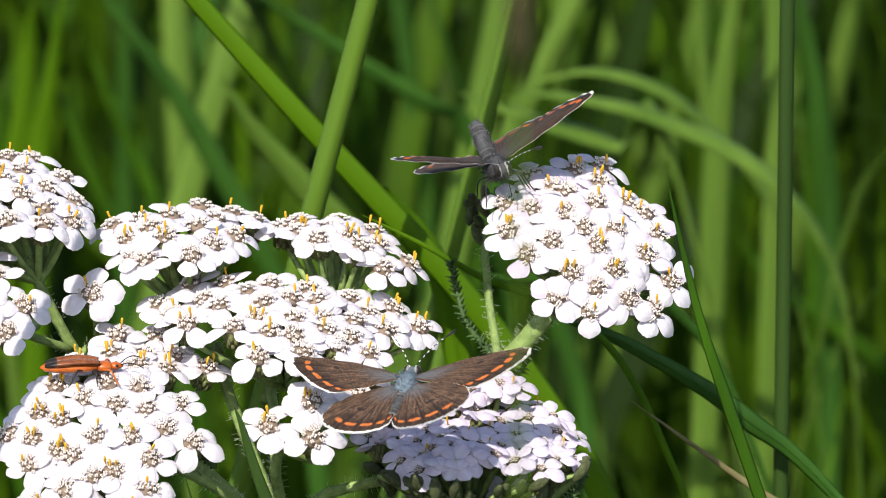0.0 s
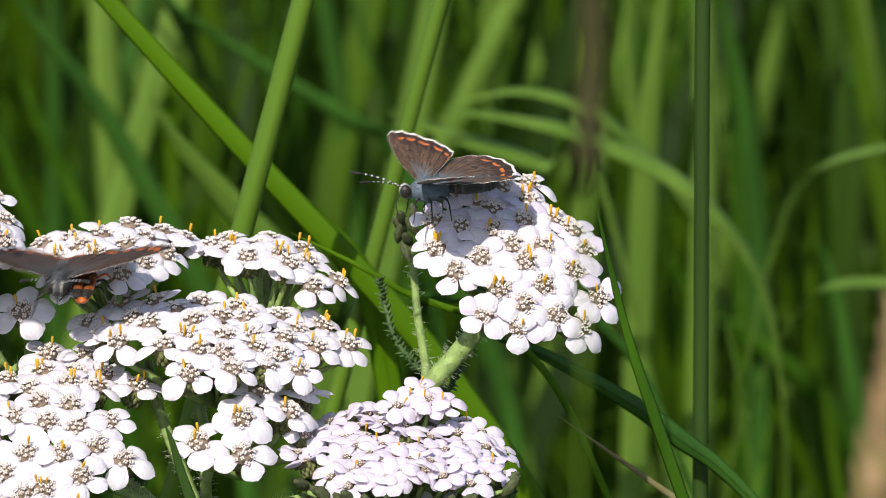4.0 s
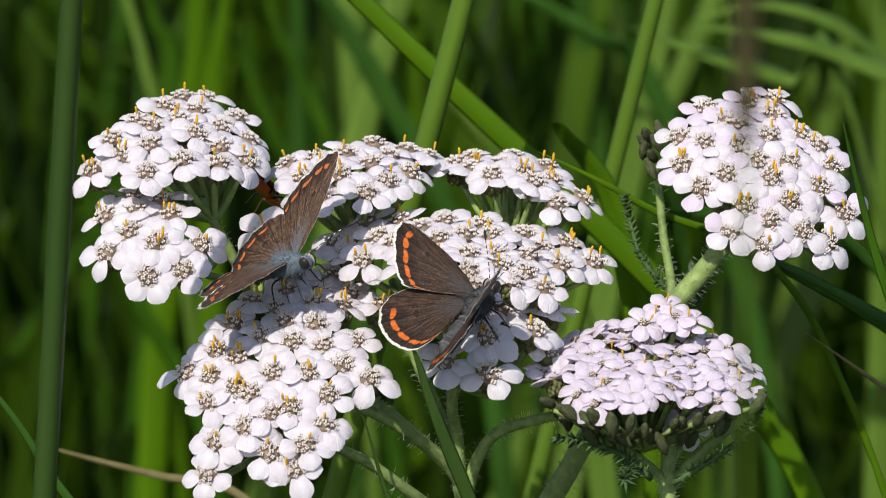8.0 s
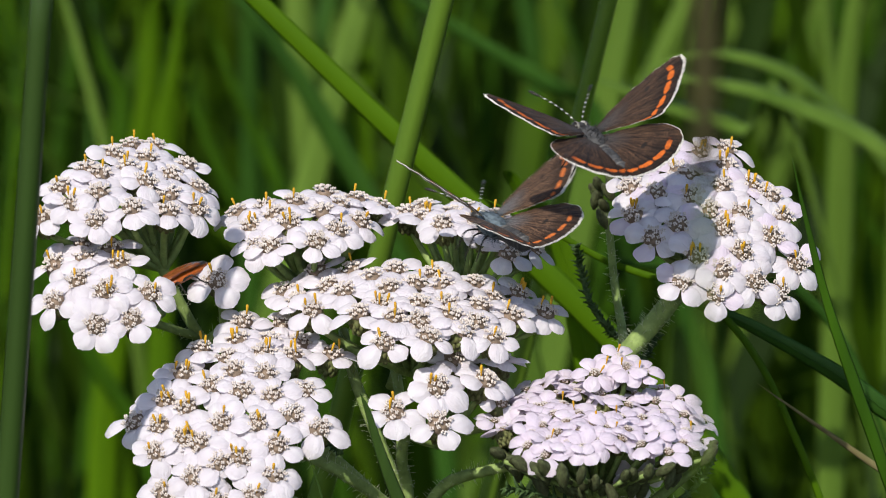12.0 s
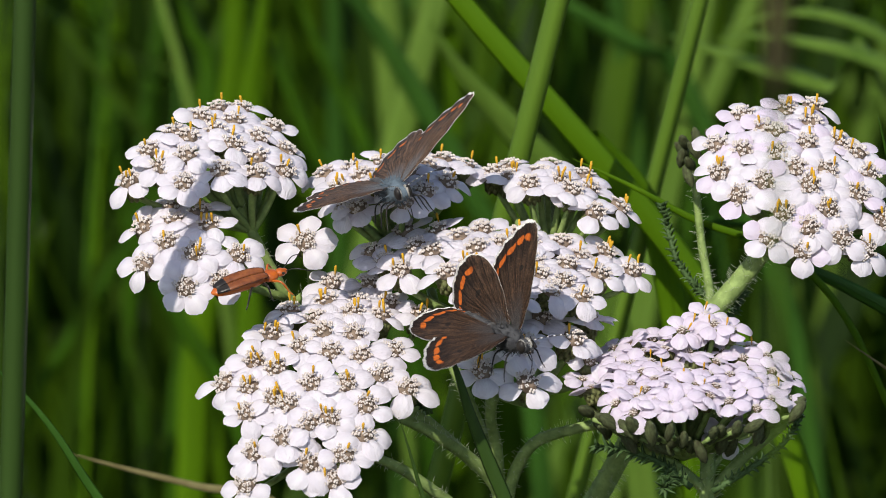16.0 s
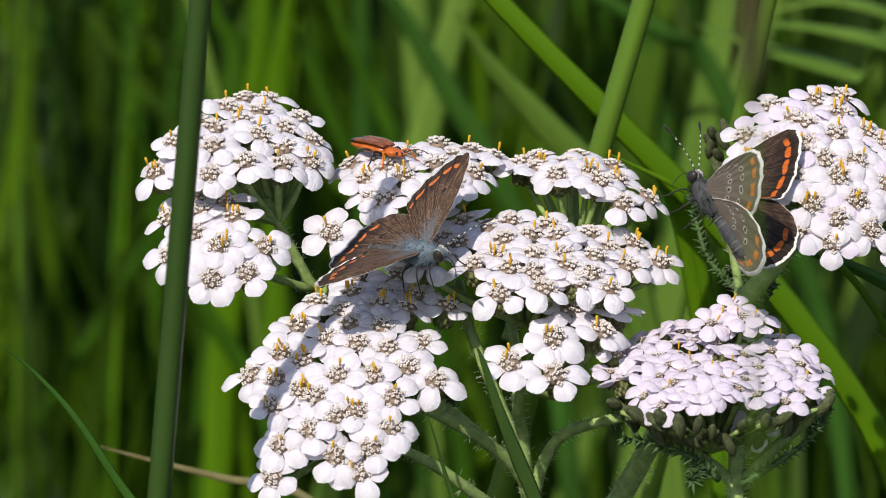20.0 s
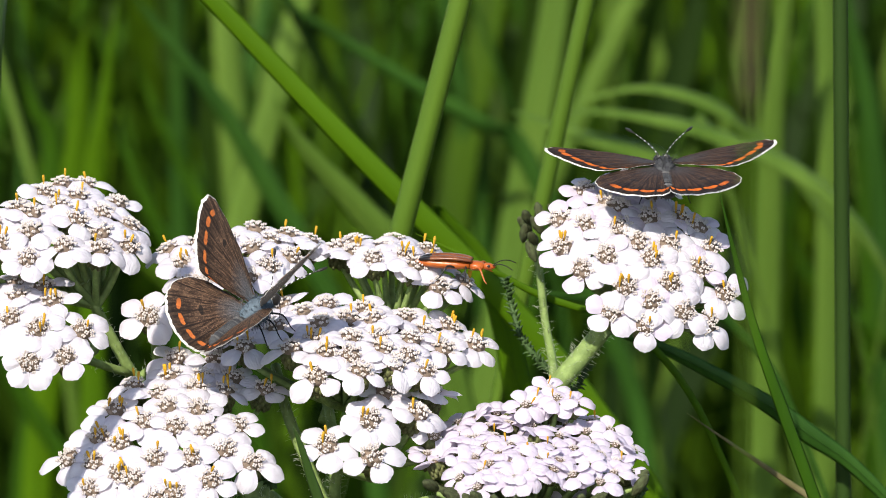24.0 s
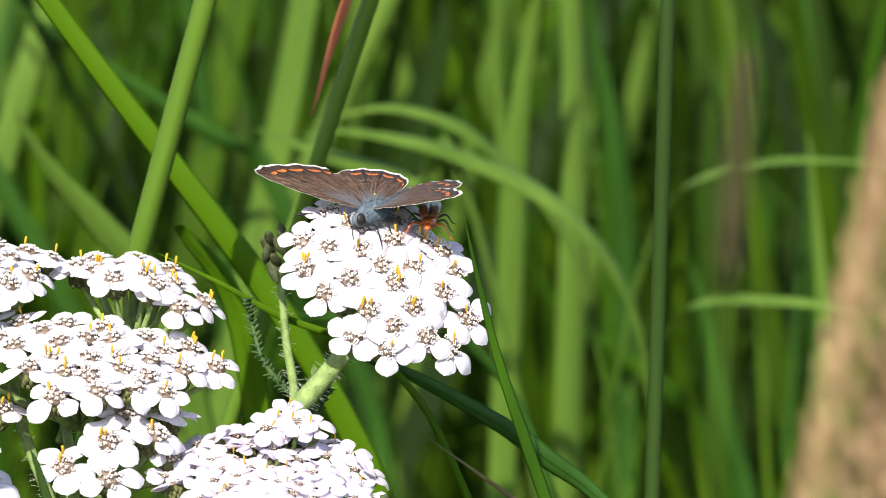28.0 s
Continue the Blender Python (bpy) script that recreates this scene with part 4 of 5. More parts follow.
SWAY_S1b = (75, 1.8, [(0, 3.7, 12.8), (1, 4.7, 12.0), (2, 1.3, 13.1), (5, 1.4, 13.4), (6, 1.5, 13.1), (7, 1.3, 13.6), (8, 1.2, 13.0), (9, 3.4, 10.8), (10, -0.3, 13.8), (11, 1.4, 12.9), (14, -1.4, 12.3), (15, 2.2, 11.9), (16, 1.2, 13.4), (17, -0.6, 11.3), (18, -4.8, 10.1), (19, 3.0, 12.8), (20, 8.4, 12.6), (21, 5.2, 13.0), (22, 4.9, 13.8), (25, 8.8, 11.3), (26, 3.2, 13.1), (27, 2.3, 14.8), (28, 0.7, 16.9)])
SWAY_S2 = (30, 67.2, [(0, -1.0, -1.6), (1, -1.8, -1.6), (2, -1.5, -1.5), (5, -2.0, -1.9), (6, -2.0, -1.6), (22, 1.0, -1.2), (25, -1.0, -2.0), (26, -0.8, -2.3), (27, 1.2, -1.7), (28, 7.0, -0.6)])
SWAY_S3 = (-38, -48.3, [(0, -1.0, 4.4), (8, -1.0, 4.4), (9, -2.5, 4.6), (10, -1.0, 4.5), (11, -0.5, 5.1), (14, 0.6, 4.3), (15, 1.1, 4.1), (16, -7.7, 3.5), (17, -4.8, 4.6), (19, -9.3, 3.3), (20, 2.2, 6.0), (21, -0.1, 5.7), (28, -0.1, 5.7)])
SWAY_G1 = (62, 103.7, [(0, -7.1, -41.6), (1, -3.4, -43.0), (2, -13.4, -41.3), (5, -2.0, -42.7), (6, -1.0, -43.5), (7, -5.8, -42.1), (8, -3.1, -44.9), (9, -5.0, -43.3), (10, -8.7, -41.7), (11, -4.3, -43.5), (14, -1.7, -46.2), (16, -14.7, -39.1), (17, -18.6, -39.2), (20, -2.4, -42.6), (21, 10.3, -46.4), (22, -2.9, -42.0), (25, -6.8, -42.4), (26, -0.3, -45.1), (27, -15.7, -37.5), (28, -15.1, -36.1)])
SWAYING = []


def swaying_stalk(sway, width, material, label, top=150.0, node_at=None):
    """A round grass stalk: its foot stands still, its upper part leans in the wind."""
    y, x, rows = sway
    ob = thing("grass_stalk", label, "grass", "grass stalks", mm((x, y, -452)))
    upper = part("upper_stalk", tube(bmesh.new(), [Vector((0, 0, z * 0.001)) for z in (-30, 0, 40, 80, 110, (top + 95) * 0.9, top + 95)], lambda t: width * 0.0005 * (1.05 - 0.2 * t), 12), material, ob)
    part("lower_stalk", tube(bmesh.new(), curve_points([(0, 0, 0), (-0.004, 0, 0.18), (0, 0, 0.362)], 4), lambda t: width * 0.00054, 10), material, ob)
    if node_at is not None:
        part("node", tube(bmesh.new(), [Vector((0, 0, (node_at + 95 + d) * 0.001)) for d in (-2.2, -1, 0, 1, 2.2)], lambda t: width * 0.0005 * (1.02 + 0.22 * math.sin(t * math.pi)), 12), material, upper)
    SWAYING.append((upper, rows))
    return ob, upper


swaying_stalk(SWAY_S1, 3.1, CULM, "thick round green grass stalk leaning to one side")
stalk_ob, stalk_top = swaying_stalk(SWAY_S1b, 2.5, CULM, "slim green grass stalk with a rust-red dry leaf")
line = curve_points([Vector(p) * 0.001 for p in ((0, 0, 0), (-8, -2, -14), (-16, -3, -30), (-22, -4, -45))], 6)
dry_leaf = part("dry_leaf", tube(bmesh.new(), line, lambda t: 0.0007 * min(1, 3 * (1.04 - t)), 8, 0.3, (1, 0, 0.3), 0.3), RUST, stalk_ob, "rust-red dry leaf")
# the wind holds the leaf up until it drops and hangs: seconds, its foot in mm, its turn
DRY_LEAF = [(0, 44, 512, 105), (24.5, 44, 512, 105), (25.2, 45, 512, 60), (26, 44.5, 512, 3), (26.5, 43, 508, 4), (27, 43.5, 510, -1.5), (28, 47.5, 512, -6)]
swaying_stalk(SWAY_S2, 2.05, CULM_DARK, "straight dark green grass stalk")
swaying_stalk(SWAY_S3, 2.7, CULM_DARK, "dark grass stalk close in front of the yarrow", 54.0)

y, x, rows = SWAY_G1
wind_blade = thing("grass", "broad bright green grass blade leaning across the meadow", "grass", "grass leaves", mm((x, y, -95)))
bright = part("leaf", tube(bmesh.new(), curve_points([Vector(p) * 0.001 for p in ((-272, 30, -232), (-118, 12, -66), (-44, 4, 14), (-10, 1, 58), (0, 0, 95), (0, 0, 150), (0, 0, 230), (2, 0, 300))], 6), lambda t: 0.0018 * min(1, 2.5 * (1.02 - t)), 8, 0.09, (1, 0, 0), 0.22), GRASS_BRIGHT, wind_blade)
SWAYING.append((bright, rows))


# ---- insects ----
def wing_material(name, brown, deep, warm, orange, haze, size, width):
    """Upper side of a wing: brown scales in streaks, a row of orange half-moons, dark veins, hairy root and white fringe."""
    n = Nodes(name)
    uv = n.tree.nodes.new("ShaderNodeUVMap")
    split = n.tree.nodes.new("ShaderNodeSeparateXYZ")
    n.link(uv.outputs[0], split.inputs[0])
    u, v = split.outputs[0], split.outputs[1]
    mapping = n.tree.nodes.new("ShaderNodeMapping")
    mapping.inputs["Scale"].default_value = (85.0, 6.0, 1.0)
    n.link(uv.outputs[0], mapping.inputs[0])
    streaks = n.tree.nodes.new("ShaderNodeTexNoise")
    streaks.inputs["Scale"].default_value = 1.0
    streaks.inputs["Detail"].default_value = 4.0
    n.link(mapping.outputs[0], streaks.inputs["Vector"])
    streak = streaks.outputs[0]
    grain, blotch = n.noise(5200, 3), n.noise(420, 4)
    colour = n.mix(n.ramp(blotch, 0.32, 0.7), brown, deep)
    colour = n.mix(n.ramp(streak, 0.48, 0.68), colour, warm)
    colour = n.mix(n.maths("MULTIPLY", n.ramp(grain, 0.52, 0.66), 0.75), colour, tuple(min(1, c * 1.7) for c in warm))
    colour = n.mix(n.maths("MULTIPLY", n.ramp(streak, 0.5, 0.34), 0.8), colour, tuple(c * 0.45 for c in deep))
    offset = n.maths("SUBTRACT", n.maths("FRACT", n.maths("MULTIPLY", u, 13.0)), 0.5)
    cell = n.maths("ABSOLUTE", offset)
    vein = n.maths("MULTIPLY", n.ramp(cell, 0.43, 0.47), n.ramp(v, 0.2, 0.4))
    colour = n.mix(n.maths("MULTIPLY", vein, 0.85), colour, tuple(c * 0.35 for c in deep))
    margin = n.maths("MULTIPLY", n.ramp(u, 0.37, 0.42), n.ramp(u, 0.88, 0.84))
    edge = n.maths("ADD", v, n.maths("MULTIPLY", n.maths("SUBTRACT", blotch, 0.5), 0.05))
    rim = n.maths("MULTIPLY", n.ramp(edge, 0.66, 0.80), margin)
    colour = n.mix(n.maths("MULTIPLY", rim, 0.65), colour, tuple(c * 0.4 for c in deep))
    d = n.maths("ADD", n.maths("POWER", n.maths("DIVIDE", cell, size), 4.0), n.maths("POWER", n.maths("DIVIDE", n.maths("SUBTRACT", edge, 0.845), width), 2.0))
    d = n.maths("ADD", d, n.maths("MULTIPLY", n.maths("SUBTRACT", grain, 0.5), 1.3))
    moon = n.maths("MULTIPLY", n.maths("MULTIPLY", n.ramp(d, 1.25, 0.75), margin), n.ramp(blotch, 0.28, 0.42))
    colour = n.mix(moon, colour, n.mix(n.ramp(streak, 0.35, 0.65), orange, (orange[0] * 0.72, orange[1] * 0.6, orange[2])))
    spot = n.maths("ADD", n.maths("POWER", n.maths("MULTIPLY", n.maths("SUBTRACT", u, 0.46), 26.0), 2.0), n.maths("POWER", n.maths("MULTIPLY", n.maths("SUBTRACT", v, 0.58), 34.0), 2.0))
    colour = n.mix(n.maths("MULTIPLY", n.ramp(spot, 1.1, 0.7), 0.85), colour, (0.008, 0.007, 0.006))
    root = n.maths("MULTIPLY", n.ramp(v, 0.42, 0.08), n.ramp(n.maths("ADD", streak, n.maths("MULTIPLY", grain, 0.4)), 0.45, 0.85))
    colour = n.mix(n.maths("MULTIPLY", root, 0.75), colour, haze)
    fray = n.maths("ADD", v, n.maths("MULTIPLY", n.maths("SUBTRACT", streak, 0.5), 0.035))
    fringe = n.maths("GREATER_THAN", fray, n.maths("SUBTRACT", 0.990, n.maths("MULTIPLY", margin, 0.022)))
    colour = n.mix(fringe, colour, n.mix(n.ramp(grain, 0.4, 0.65), (0.74, 0.71, 0.66), (0.46, 0.42, 0.37)))
    n.link(colour, n.shader.inputs["Base Color"])
    n.shader.inputs["Roughness"].default_value = 0.62
    n.shader.inputs["Specular IOR Level"].default_value = 0.2
    n.bump(n.maths("ADD", n.maths("MULTIPLY", streak, 1.4), grain), 0.55, 0.00012)
    n.through_light(0.05, colour)
    return n.material


def underside_material(name, ground, orange):
    """Under side of a wing: pale buff with ringed black spots and orange marks."""
    n = Nodes(name)
    uv = n.tree.nodes.new("ShaderNodeUVMap")
    split = n.tree.nodes.new("ShaderNodeSeparateXYZ")
    n.link(uv.outputs[0], split.inputs[0])
    u, v = split.outputs[0], split.outputs[1]
    grain, blotch = n.noise(2600, 3), n.noise(400, 3)
    colour = n.mix(n.ramp(blotch, 0.3, 0.7), ground, tuple(c * 0.7 for c in ground))
    cell = n.maths("SUBTRACT", n.maths("FRACT", n.maths("MULTIPLY", u, 11.0)), 0.5)
    for radius, height, ring, core in ((0.34, 0.034, (0.42, 0.39, 0.34), (0.035, 0.028, 0.022)),):
        for at in (0.40, 0.62):
            d = n.maths("ADD", n.maths("POWER", n.maths("DIVIDE", cell, radius), 2.0), n.maths("POWER", n.maths("DIVIDE", n.maths("SUBTRACT", n.maths("ADD", v, n.maths("MULTIPLY", blotch, 0.12)), at + 0.06), height), 2.0))
            colour = n.mix(n.ramp(d, 1.15, 0.85), colour, ring)
            colour = n.mix(n.ramp(d, 0.42, 0.28), colour, core)
    margin = n.maths("MULTIPLY", n.maths("GREATER_THAN", u, 0.38), n.maths("LESS_THAN", u, 0.88))
    band = n.maths("MULTIPLY", n.maths("GREATER_THAN", v, 0.80), n.maths("LESS_THAN", v, 0.87))
    moon = n.maths("MULTIPLY", n.maths("MULTIPLY", band, margin), n.maths("LESS_THAN", n.maths("ABSOLUTE", cell), 0.34))
    colour = n.mix(moon, colour, orange)
    colour = n.mix(n.maths("GREATER_THAN", v, 0.94), colour, (0.72, 0.70, 0.66))
    n.link(colour, n.shader.inputs["Base Color"])
    n.shader.inputs["Roughness"].default_value = 0.65
    n.bump(grain, 0.4, 0.00008)
    n.through_light(0.12, colour)
    return n.material


FUR_BLUE = surface("blue_grey_fur", (0.13, 0.17, 0.20), (0.06, 0.075, 0.09), 900, 0.8, 0.4, 0.0001)
FUR_DARK = surface("dark_grey_fur", (0.07, 0.07, 0.07), (0.025, 0.025, 0.028), 900, 0.8, 0.4, 0.0001)
FUR_GREY = surface("grey_brown_fur", (0.13, 0.125, 0.12), (0.06, 0.058, 0.056), 900, 0.8, 0.4, 0.0001)
FUR_PALE = surface("pale_grey_fur", (0.30, 0.28, 0.25), (0.18, 0.17, 0.15), 900, 0.8, 0.4, 0.0001)
BLACK = surface("black_chitin", (0.03, 0.026, 0.022), (0.012, 0.01, 0.01), 900, 0.3, 0.2, 0.0001)
WHITE = surface("white_scales", (0.72, 0.70, 0.66), (0.55, 0.53, 0.5), 900, 0.7, 0.2, 0.0001)
WING_WORN = wing_material("wing_grey_brown", (0.062, 0.035, 0.021), (0.030, 0.017, 0.011), (0.125, 0.072, 0.042), (0.50, 0.145, 0.025), (0.13, 0.17, 0.20), 0.37, 0.025)
WING_DARK = wing_material("wing_dark_brown", (0.036, 0.0205, 0.013), (0.016, 0.0095, 0.0065), (0.070, 0.038, 0.021), (0.52, 0.125, 0.012), (0.055, 0.065, 0.072), 0.45, 0.031)
UNDER_WORN = underside_material("wing_underside_buff", (0.20, 0.165, 0.13), (0.55, 0.2, 0.04))
UNDER_DARK = underside_material("wing_underside_brown", (0.16, 0.125, 0.095), (0.55, 0.18, 0.03))

FORE = ((0, 0.2), (1.3, 2.2), (2.9, 5.4), (4.1, 8.8), (4.9, 11.8), (4.9, 13.5), (3.9, 14.0), (2.4, 13.6), (0.4, 12.4), (-1.9, 10.8), (-3.4, 9.1), (-3.9, 8.0), (-3.1, 5.3), (-2.0, 2.3), (-1.1, 0.2))
HIND = ((0, 0.2), (0.4, 2.6), (0.7, 5.6), (0.3, 8.0), (-1.0, 9.8), (-3.0, 10.6), (-5.2, 10.4), (-7.3, 9.2), (-8.9, 7.3), (-9.6, 5.3), (-9.3, 3.9), (-8.2, 2.9), (-6.0, 1.8), (-3.4, 0.9), (-1.4, 0.2))


def wing_mesh(name, outline, mirror, upper, under, seed):
    """A thin wing with two sides; x ahead, y outwards, its root at the origin. UV: along the edge and from root to edge."""
    rng = random.Random(seed)
    edge = curve_points([Vector((x, y, 0)) for x, y in outline], 6)
    rows, last = 12, len(edge) - 1
    bm = bmesh.new()
    layer = bm.loops.layers.uv.new("UVMap")
    root = Vector((-0.6, 0.0, 0))
    sheets = []
    for side in (0.05, -0.05):
        grid = []
        for i, e in enumerate(edge):
            u = i / last
            scallop = 1 - 0.010 * abs(math.sin(u * math.pi * 13)) - rng.uniform(0, 0.012)
            column = []
            for k in range(rows + 1):
                v = k / rows
                p = root.lerp(e, v * (scallop if side > 0 or True else 1))
                z = 0.28 * math.sin(v * math.pi) * math.sin(u * math.pi) + 0.05 * math.cos(u * math.pi * 26) * v
                column.append(bm.verts.new(Vector((p.x, p.y * mirror, z + side * (1 - 0.7 * v))) * 0.001))
            grid.append(column)
        sheets.append(grid)
        rng.seed(seed)
    for s, grid in enumerate(sheets):
        for i in range(last):
            for k in range(rows):
                ring = [(i, k), (i, k + 1), (i + 1, k + 1), (i + 1, k)]
                if (s == 0) == (mirror > 0):
                    ring = ring[::-1]
                face = bm.faces.new([grid[a][b] for a, b in ring])
                face.material_index = s
                for loop, (a, b) in zip(face.loops, ring):
                    loop[layer].uv = (a / last, b / rows)
    for i in range(last):
        face = bm.faces.new((sheets[0][i][rows], sheets[0][i + 1][rows], sheets[1][i + 1][rows], sheets[1][i][rows]))
        for loop in face.loops:
            loop[layer].uv = (0.6, 1.0)
    return mesh_of(name, bm, (upper, under))


def lathe(points, sides=14, squash=1.0):
    """A body turned round the x axis from (x, radius) pairs in mm."""
    return tube(bmesh.new(), [Vector((x, 0, 0)) * 0.001 for x, _ in points], lambda t: points[round(t * (len(points) - 1))][1] * 0.001, sides, squash, (0, 1, 0))


def fur(seed, count, start, end, radius, length, lean):
    rng, bm = random.Random(seed), bmesh.new()
    for _ in range(count):
        t, a = rng.random(), rng.uniform(0, math.tau)
        r = radius * math.sin(math.pi * (0.15 + 0.7 * t))
        out = Vector((0, math.cos(a), math.sin(a)))
        foot = Vector((start + (end - start) * t, 0, 0)) + out * r * 0.9
        tip = foot + (out + Vector((lean + rng.gauss(0, 0.3), rng.gauss(0, 0.3), rng.gauss(0, 0.3)))) * length * rng.uniform(0.6, 1.2)
        tube(bm, [foot * 0.001, foot.lerp(tip, 0.6) * 0.001, tip * 0.001], lambda s: 0.00004 * (1.3 - s), 3)
    return bm


def leg(bm, hip, knee, ankle, foot, thick):
    line = [Vector(p) * 0.001 for p in (hip, knee, ankle, foot)]
    return tube(bm, curve_points(line, 4), lambda t: thick * 0.001 * (1.2 - 0.8 * t), 6)


def antenna(parent, side, material_a, material_b):
    """A banded feeler with a club."""
    line = curve_points([Vector(p) * 0.001 for p in ((0.6, 0.3 * side, 0.5), (2.6, 1.5 * side, 1.4), (4.6, 2.9 * side, 2.0), (6.6, 4.3 * side, 2.3))], 9)
    bm = bmesh.new()
    tube(bm, line, lambda t: 0.00006 if t < 0.78 else 0.00006 + 0.00013 * math.sin((t - 0.78) / 0.22 * math.pi * 0.85), 6)
    for k, face in enumerate(bm.faces):
        face.material_index = 1 if (k // 6) % 3 == 0 and k // 6 < 20 else 0
    return part("antenna", bm, (material_a, material_b), parent)


def butterfly(label, upper, under, fur_colour, belly, seed):
    ob = thing("butterfly", label, "butterfly", "butterflies")
    ob.scale = (0.92, 0.92, 0.92)
    thorax = part("thorax", lathe(((-1.6, 0.5), (-1.2, 1.1), (0, 1.5), (1.4, 1.55), (2.6, 1.3), (3.3, 0.8), (3.6, 0.3))), fur_colour, ob)
    tagged(part("fur", fur(seed, 420, -1.4, 3.4, 1.45, 0.8, -0.5), fur_colour, thorax, "fine standing hair"), kind="stuff")
    abdomen = part("abdomen", lathe(((-8.0, 0.15), (-7.7, 0.6), (-6.9, 0.95), (-6.1, 1.02), (-5.3, 1.08), (-4.5, 1.12), (-3.7, 1.1), (-2.9, 1.02), (-2.1, 0.85), (-1.2, 0.6))), FUR_DARK, ob)
    for k in range(6):
        x = -6.9 + k * 0.9
        part("ring", lathe(((x, 0.9), (x + 0.1, 1.07), (x + 0.2, 1.1), (x + 0.3, 1.0))), belly, abdomen)
    tagged(part("fur", fur(seed + 1, 200, -7.5, -2.0, 1.0, 0.45, -1.0), belly, abdomen), kind="stuff")
    head = part("head", lathe(((3.1, 0.3), (3.3, 0.75), (3.9, 0.95), (4.5, 0.75), (4.8, 0.25))), fur_colour, ob)
    for side in (1, -1):
        part("eye", ball(bmesh.new(), Vector((4.15, 0.68 * side, 0.12)) * 0.001, 0.00080, (0.95, 0.62, 1.12), 2), BLACK, head)
        part("eye_ring", ball(bmesh.new(), Vector((4.08, 0.52 * side, 0.12)) * 0.001, 0.00085, (0.95, 0.36, 1.1), 2), FUR_PALE, head, "pale ring round the eye")
        feeler = antenna(head, side, BLACK, WHITE)
        feeler.location = (0.0038, 0, 0.0002)
    part("proboscis", tube(bmesh.new(), curve_points([Vector(p) * 0.001 for p in ((4.7, 0, -0.2), (5.4, 0, -1.2), (5.3, 0, -2.6), (5.0, 0, -3.4))], 4), lambda t: 0.00006, 5), BLACK, head)
    for side in (1, -1):
        for k, x in enumerate((2.4, 1.4, 0.3)):
            part("leg", leg(bmesh.new(), (x, 0.6 * side, -0.9), (x + (0.9 - k), 2.3 * side, -1.2), (x + (1.3 - 1.3 * k), 3.0 * side, -3.0), (x + (1.7 - 1.5 * k), 3.3 * side, -3.8), 0.12), BLACK, ob)
    wings = []
    for side in (1, -1):
        hind = part("hindwing", wing_mesh("hindwing", HIND, side, upper, under, seed + 3), None, ob)
        fore = part("forewing", wing_mesh("forewing", FORE, side, upper, under, seed + 5), None, ob)
        wings.append((fore, hind, side))
    return ob, wings, abdomen


def beetle(label):
    ob = thing("beetle", label, "beetle")
    ob.scale = (0.85, 0.85, 0.85)
    red = surface("red_orange_shell", (0.52, 0.13, 0.016), (0.34, 0.07, 0.01), 700, 0.28, 0.3, 0.0001, 0.08, gloss=0.5)
    tail = surface("wing_case", (0.24, 0.075, 0.018), (0.11, 0.03, 0.009), 900, 0.27, 0.5, 0.0001, 0.05, 3, gloss=0.6)
    part("abdomen", lathe(((-6.0, 0.2), (-5.4, 0.8), (-4, 1.15), (-2, 1.25), (0, 1.2), (1.6, 0.9)), 12, 0.6), red, ob)
    for side in (1, -1):
        bm = bmesh.new()
        pts = [Vector((x, side * y, z)) * 0.001 for x, y, z in ((1.9, 0.55, 0.75), (0.8, 0.72, 0.95), (-1.2, 0.78, 1.0), (-3.2, 0.78, 0.85), (-4.6, 0.62, 0.6), (-5.3, 0.4, 0.4))]
        tube(bm, curve_points(pts, 3), lambda t: 0.00078 * math.sin(math.pi * (0.16 + 0.72 * t)) ** 0.5, 10, 0.4, (0, 1, 0))
        for face in bm.faces:
            face.material_index = 1 if face.calc_center_median().x < -0.0038 else 0
        part("wing_case", bm, (tail, BLACK), ob, "orange-red wing case with a black tip")
    part("neck_shield", lathe(((1.7, 0.85), (2.0, 1.1), (2.7, 1.12), (3.4, 0.95), (3.7, 0.5)), 12, 0.6), red, ob)
    head = part("head", lathe(((3.5, 0.4), (3.8, 0.68), (4.3, 0.7), (4.9, 0.45), (5.2, 0.15)), 12, 0.75), red, ob)
    for side in (1, -1):
        part("eye", ball(bmesh.new(), Vector((4.3, 0.62 * side, 0.2)) * 0.001, 0.00024, (1, 1, 1), 1), BLACK, head)
        part("antenna", tube(bmesh.new(), curve_points([Vector(p) * 0.001 for p in ((4.8, 0.3 * side, 0.2), (5.8, 1.0 * side, 0.7), (6.8, 1.7 * side, 0.7), (7.8, 2.1 * side, 0.3))], 6), lambda t: 0.00007, 6), BLACK, head)
        for x, ahead in ((2.4, 1.5), (1.2, 0.2), (-0.3, -1.6)):
            part("leg", leg(bmesh.new(), (x, 0.8 * side, -0.3), (x + ahead * 0.6, 2.2 * side, 0.1), (x + ahead * 1.1, 3.0 * side, -1.2), (x + ahead * 1.4, 3.5 * side, -1.6), 0.16), red if ahead > 1 else BLACK, ob)
    return ob


worn_butterfly, worn_wings, _ = butterfly("worn grey-brown butterfly with a blue-grey furry body", WING_WORN, UNDER_WORN, FUR_BLUE, FUR_GREY, 40)
dark_butterfly, dark_wings, dark_abdomen = butterfly("dark brown butterfly with bright orange marks and white fringes", WING_DARK, UNDER_DARK, FUR_DARK, FUR_GREY, 60)
red_beetle = beetle("slim orange-red soldier beetle with black-tipped wing cases")


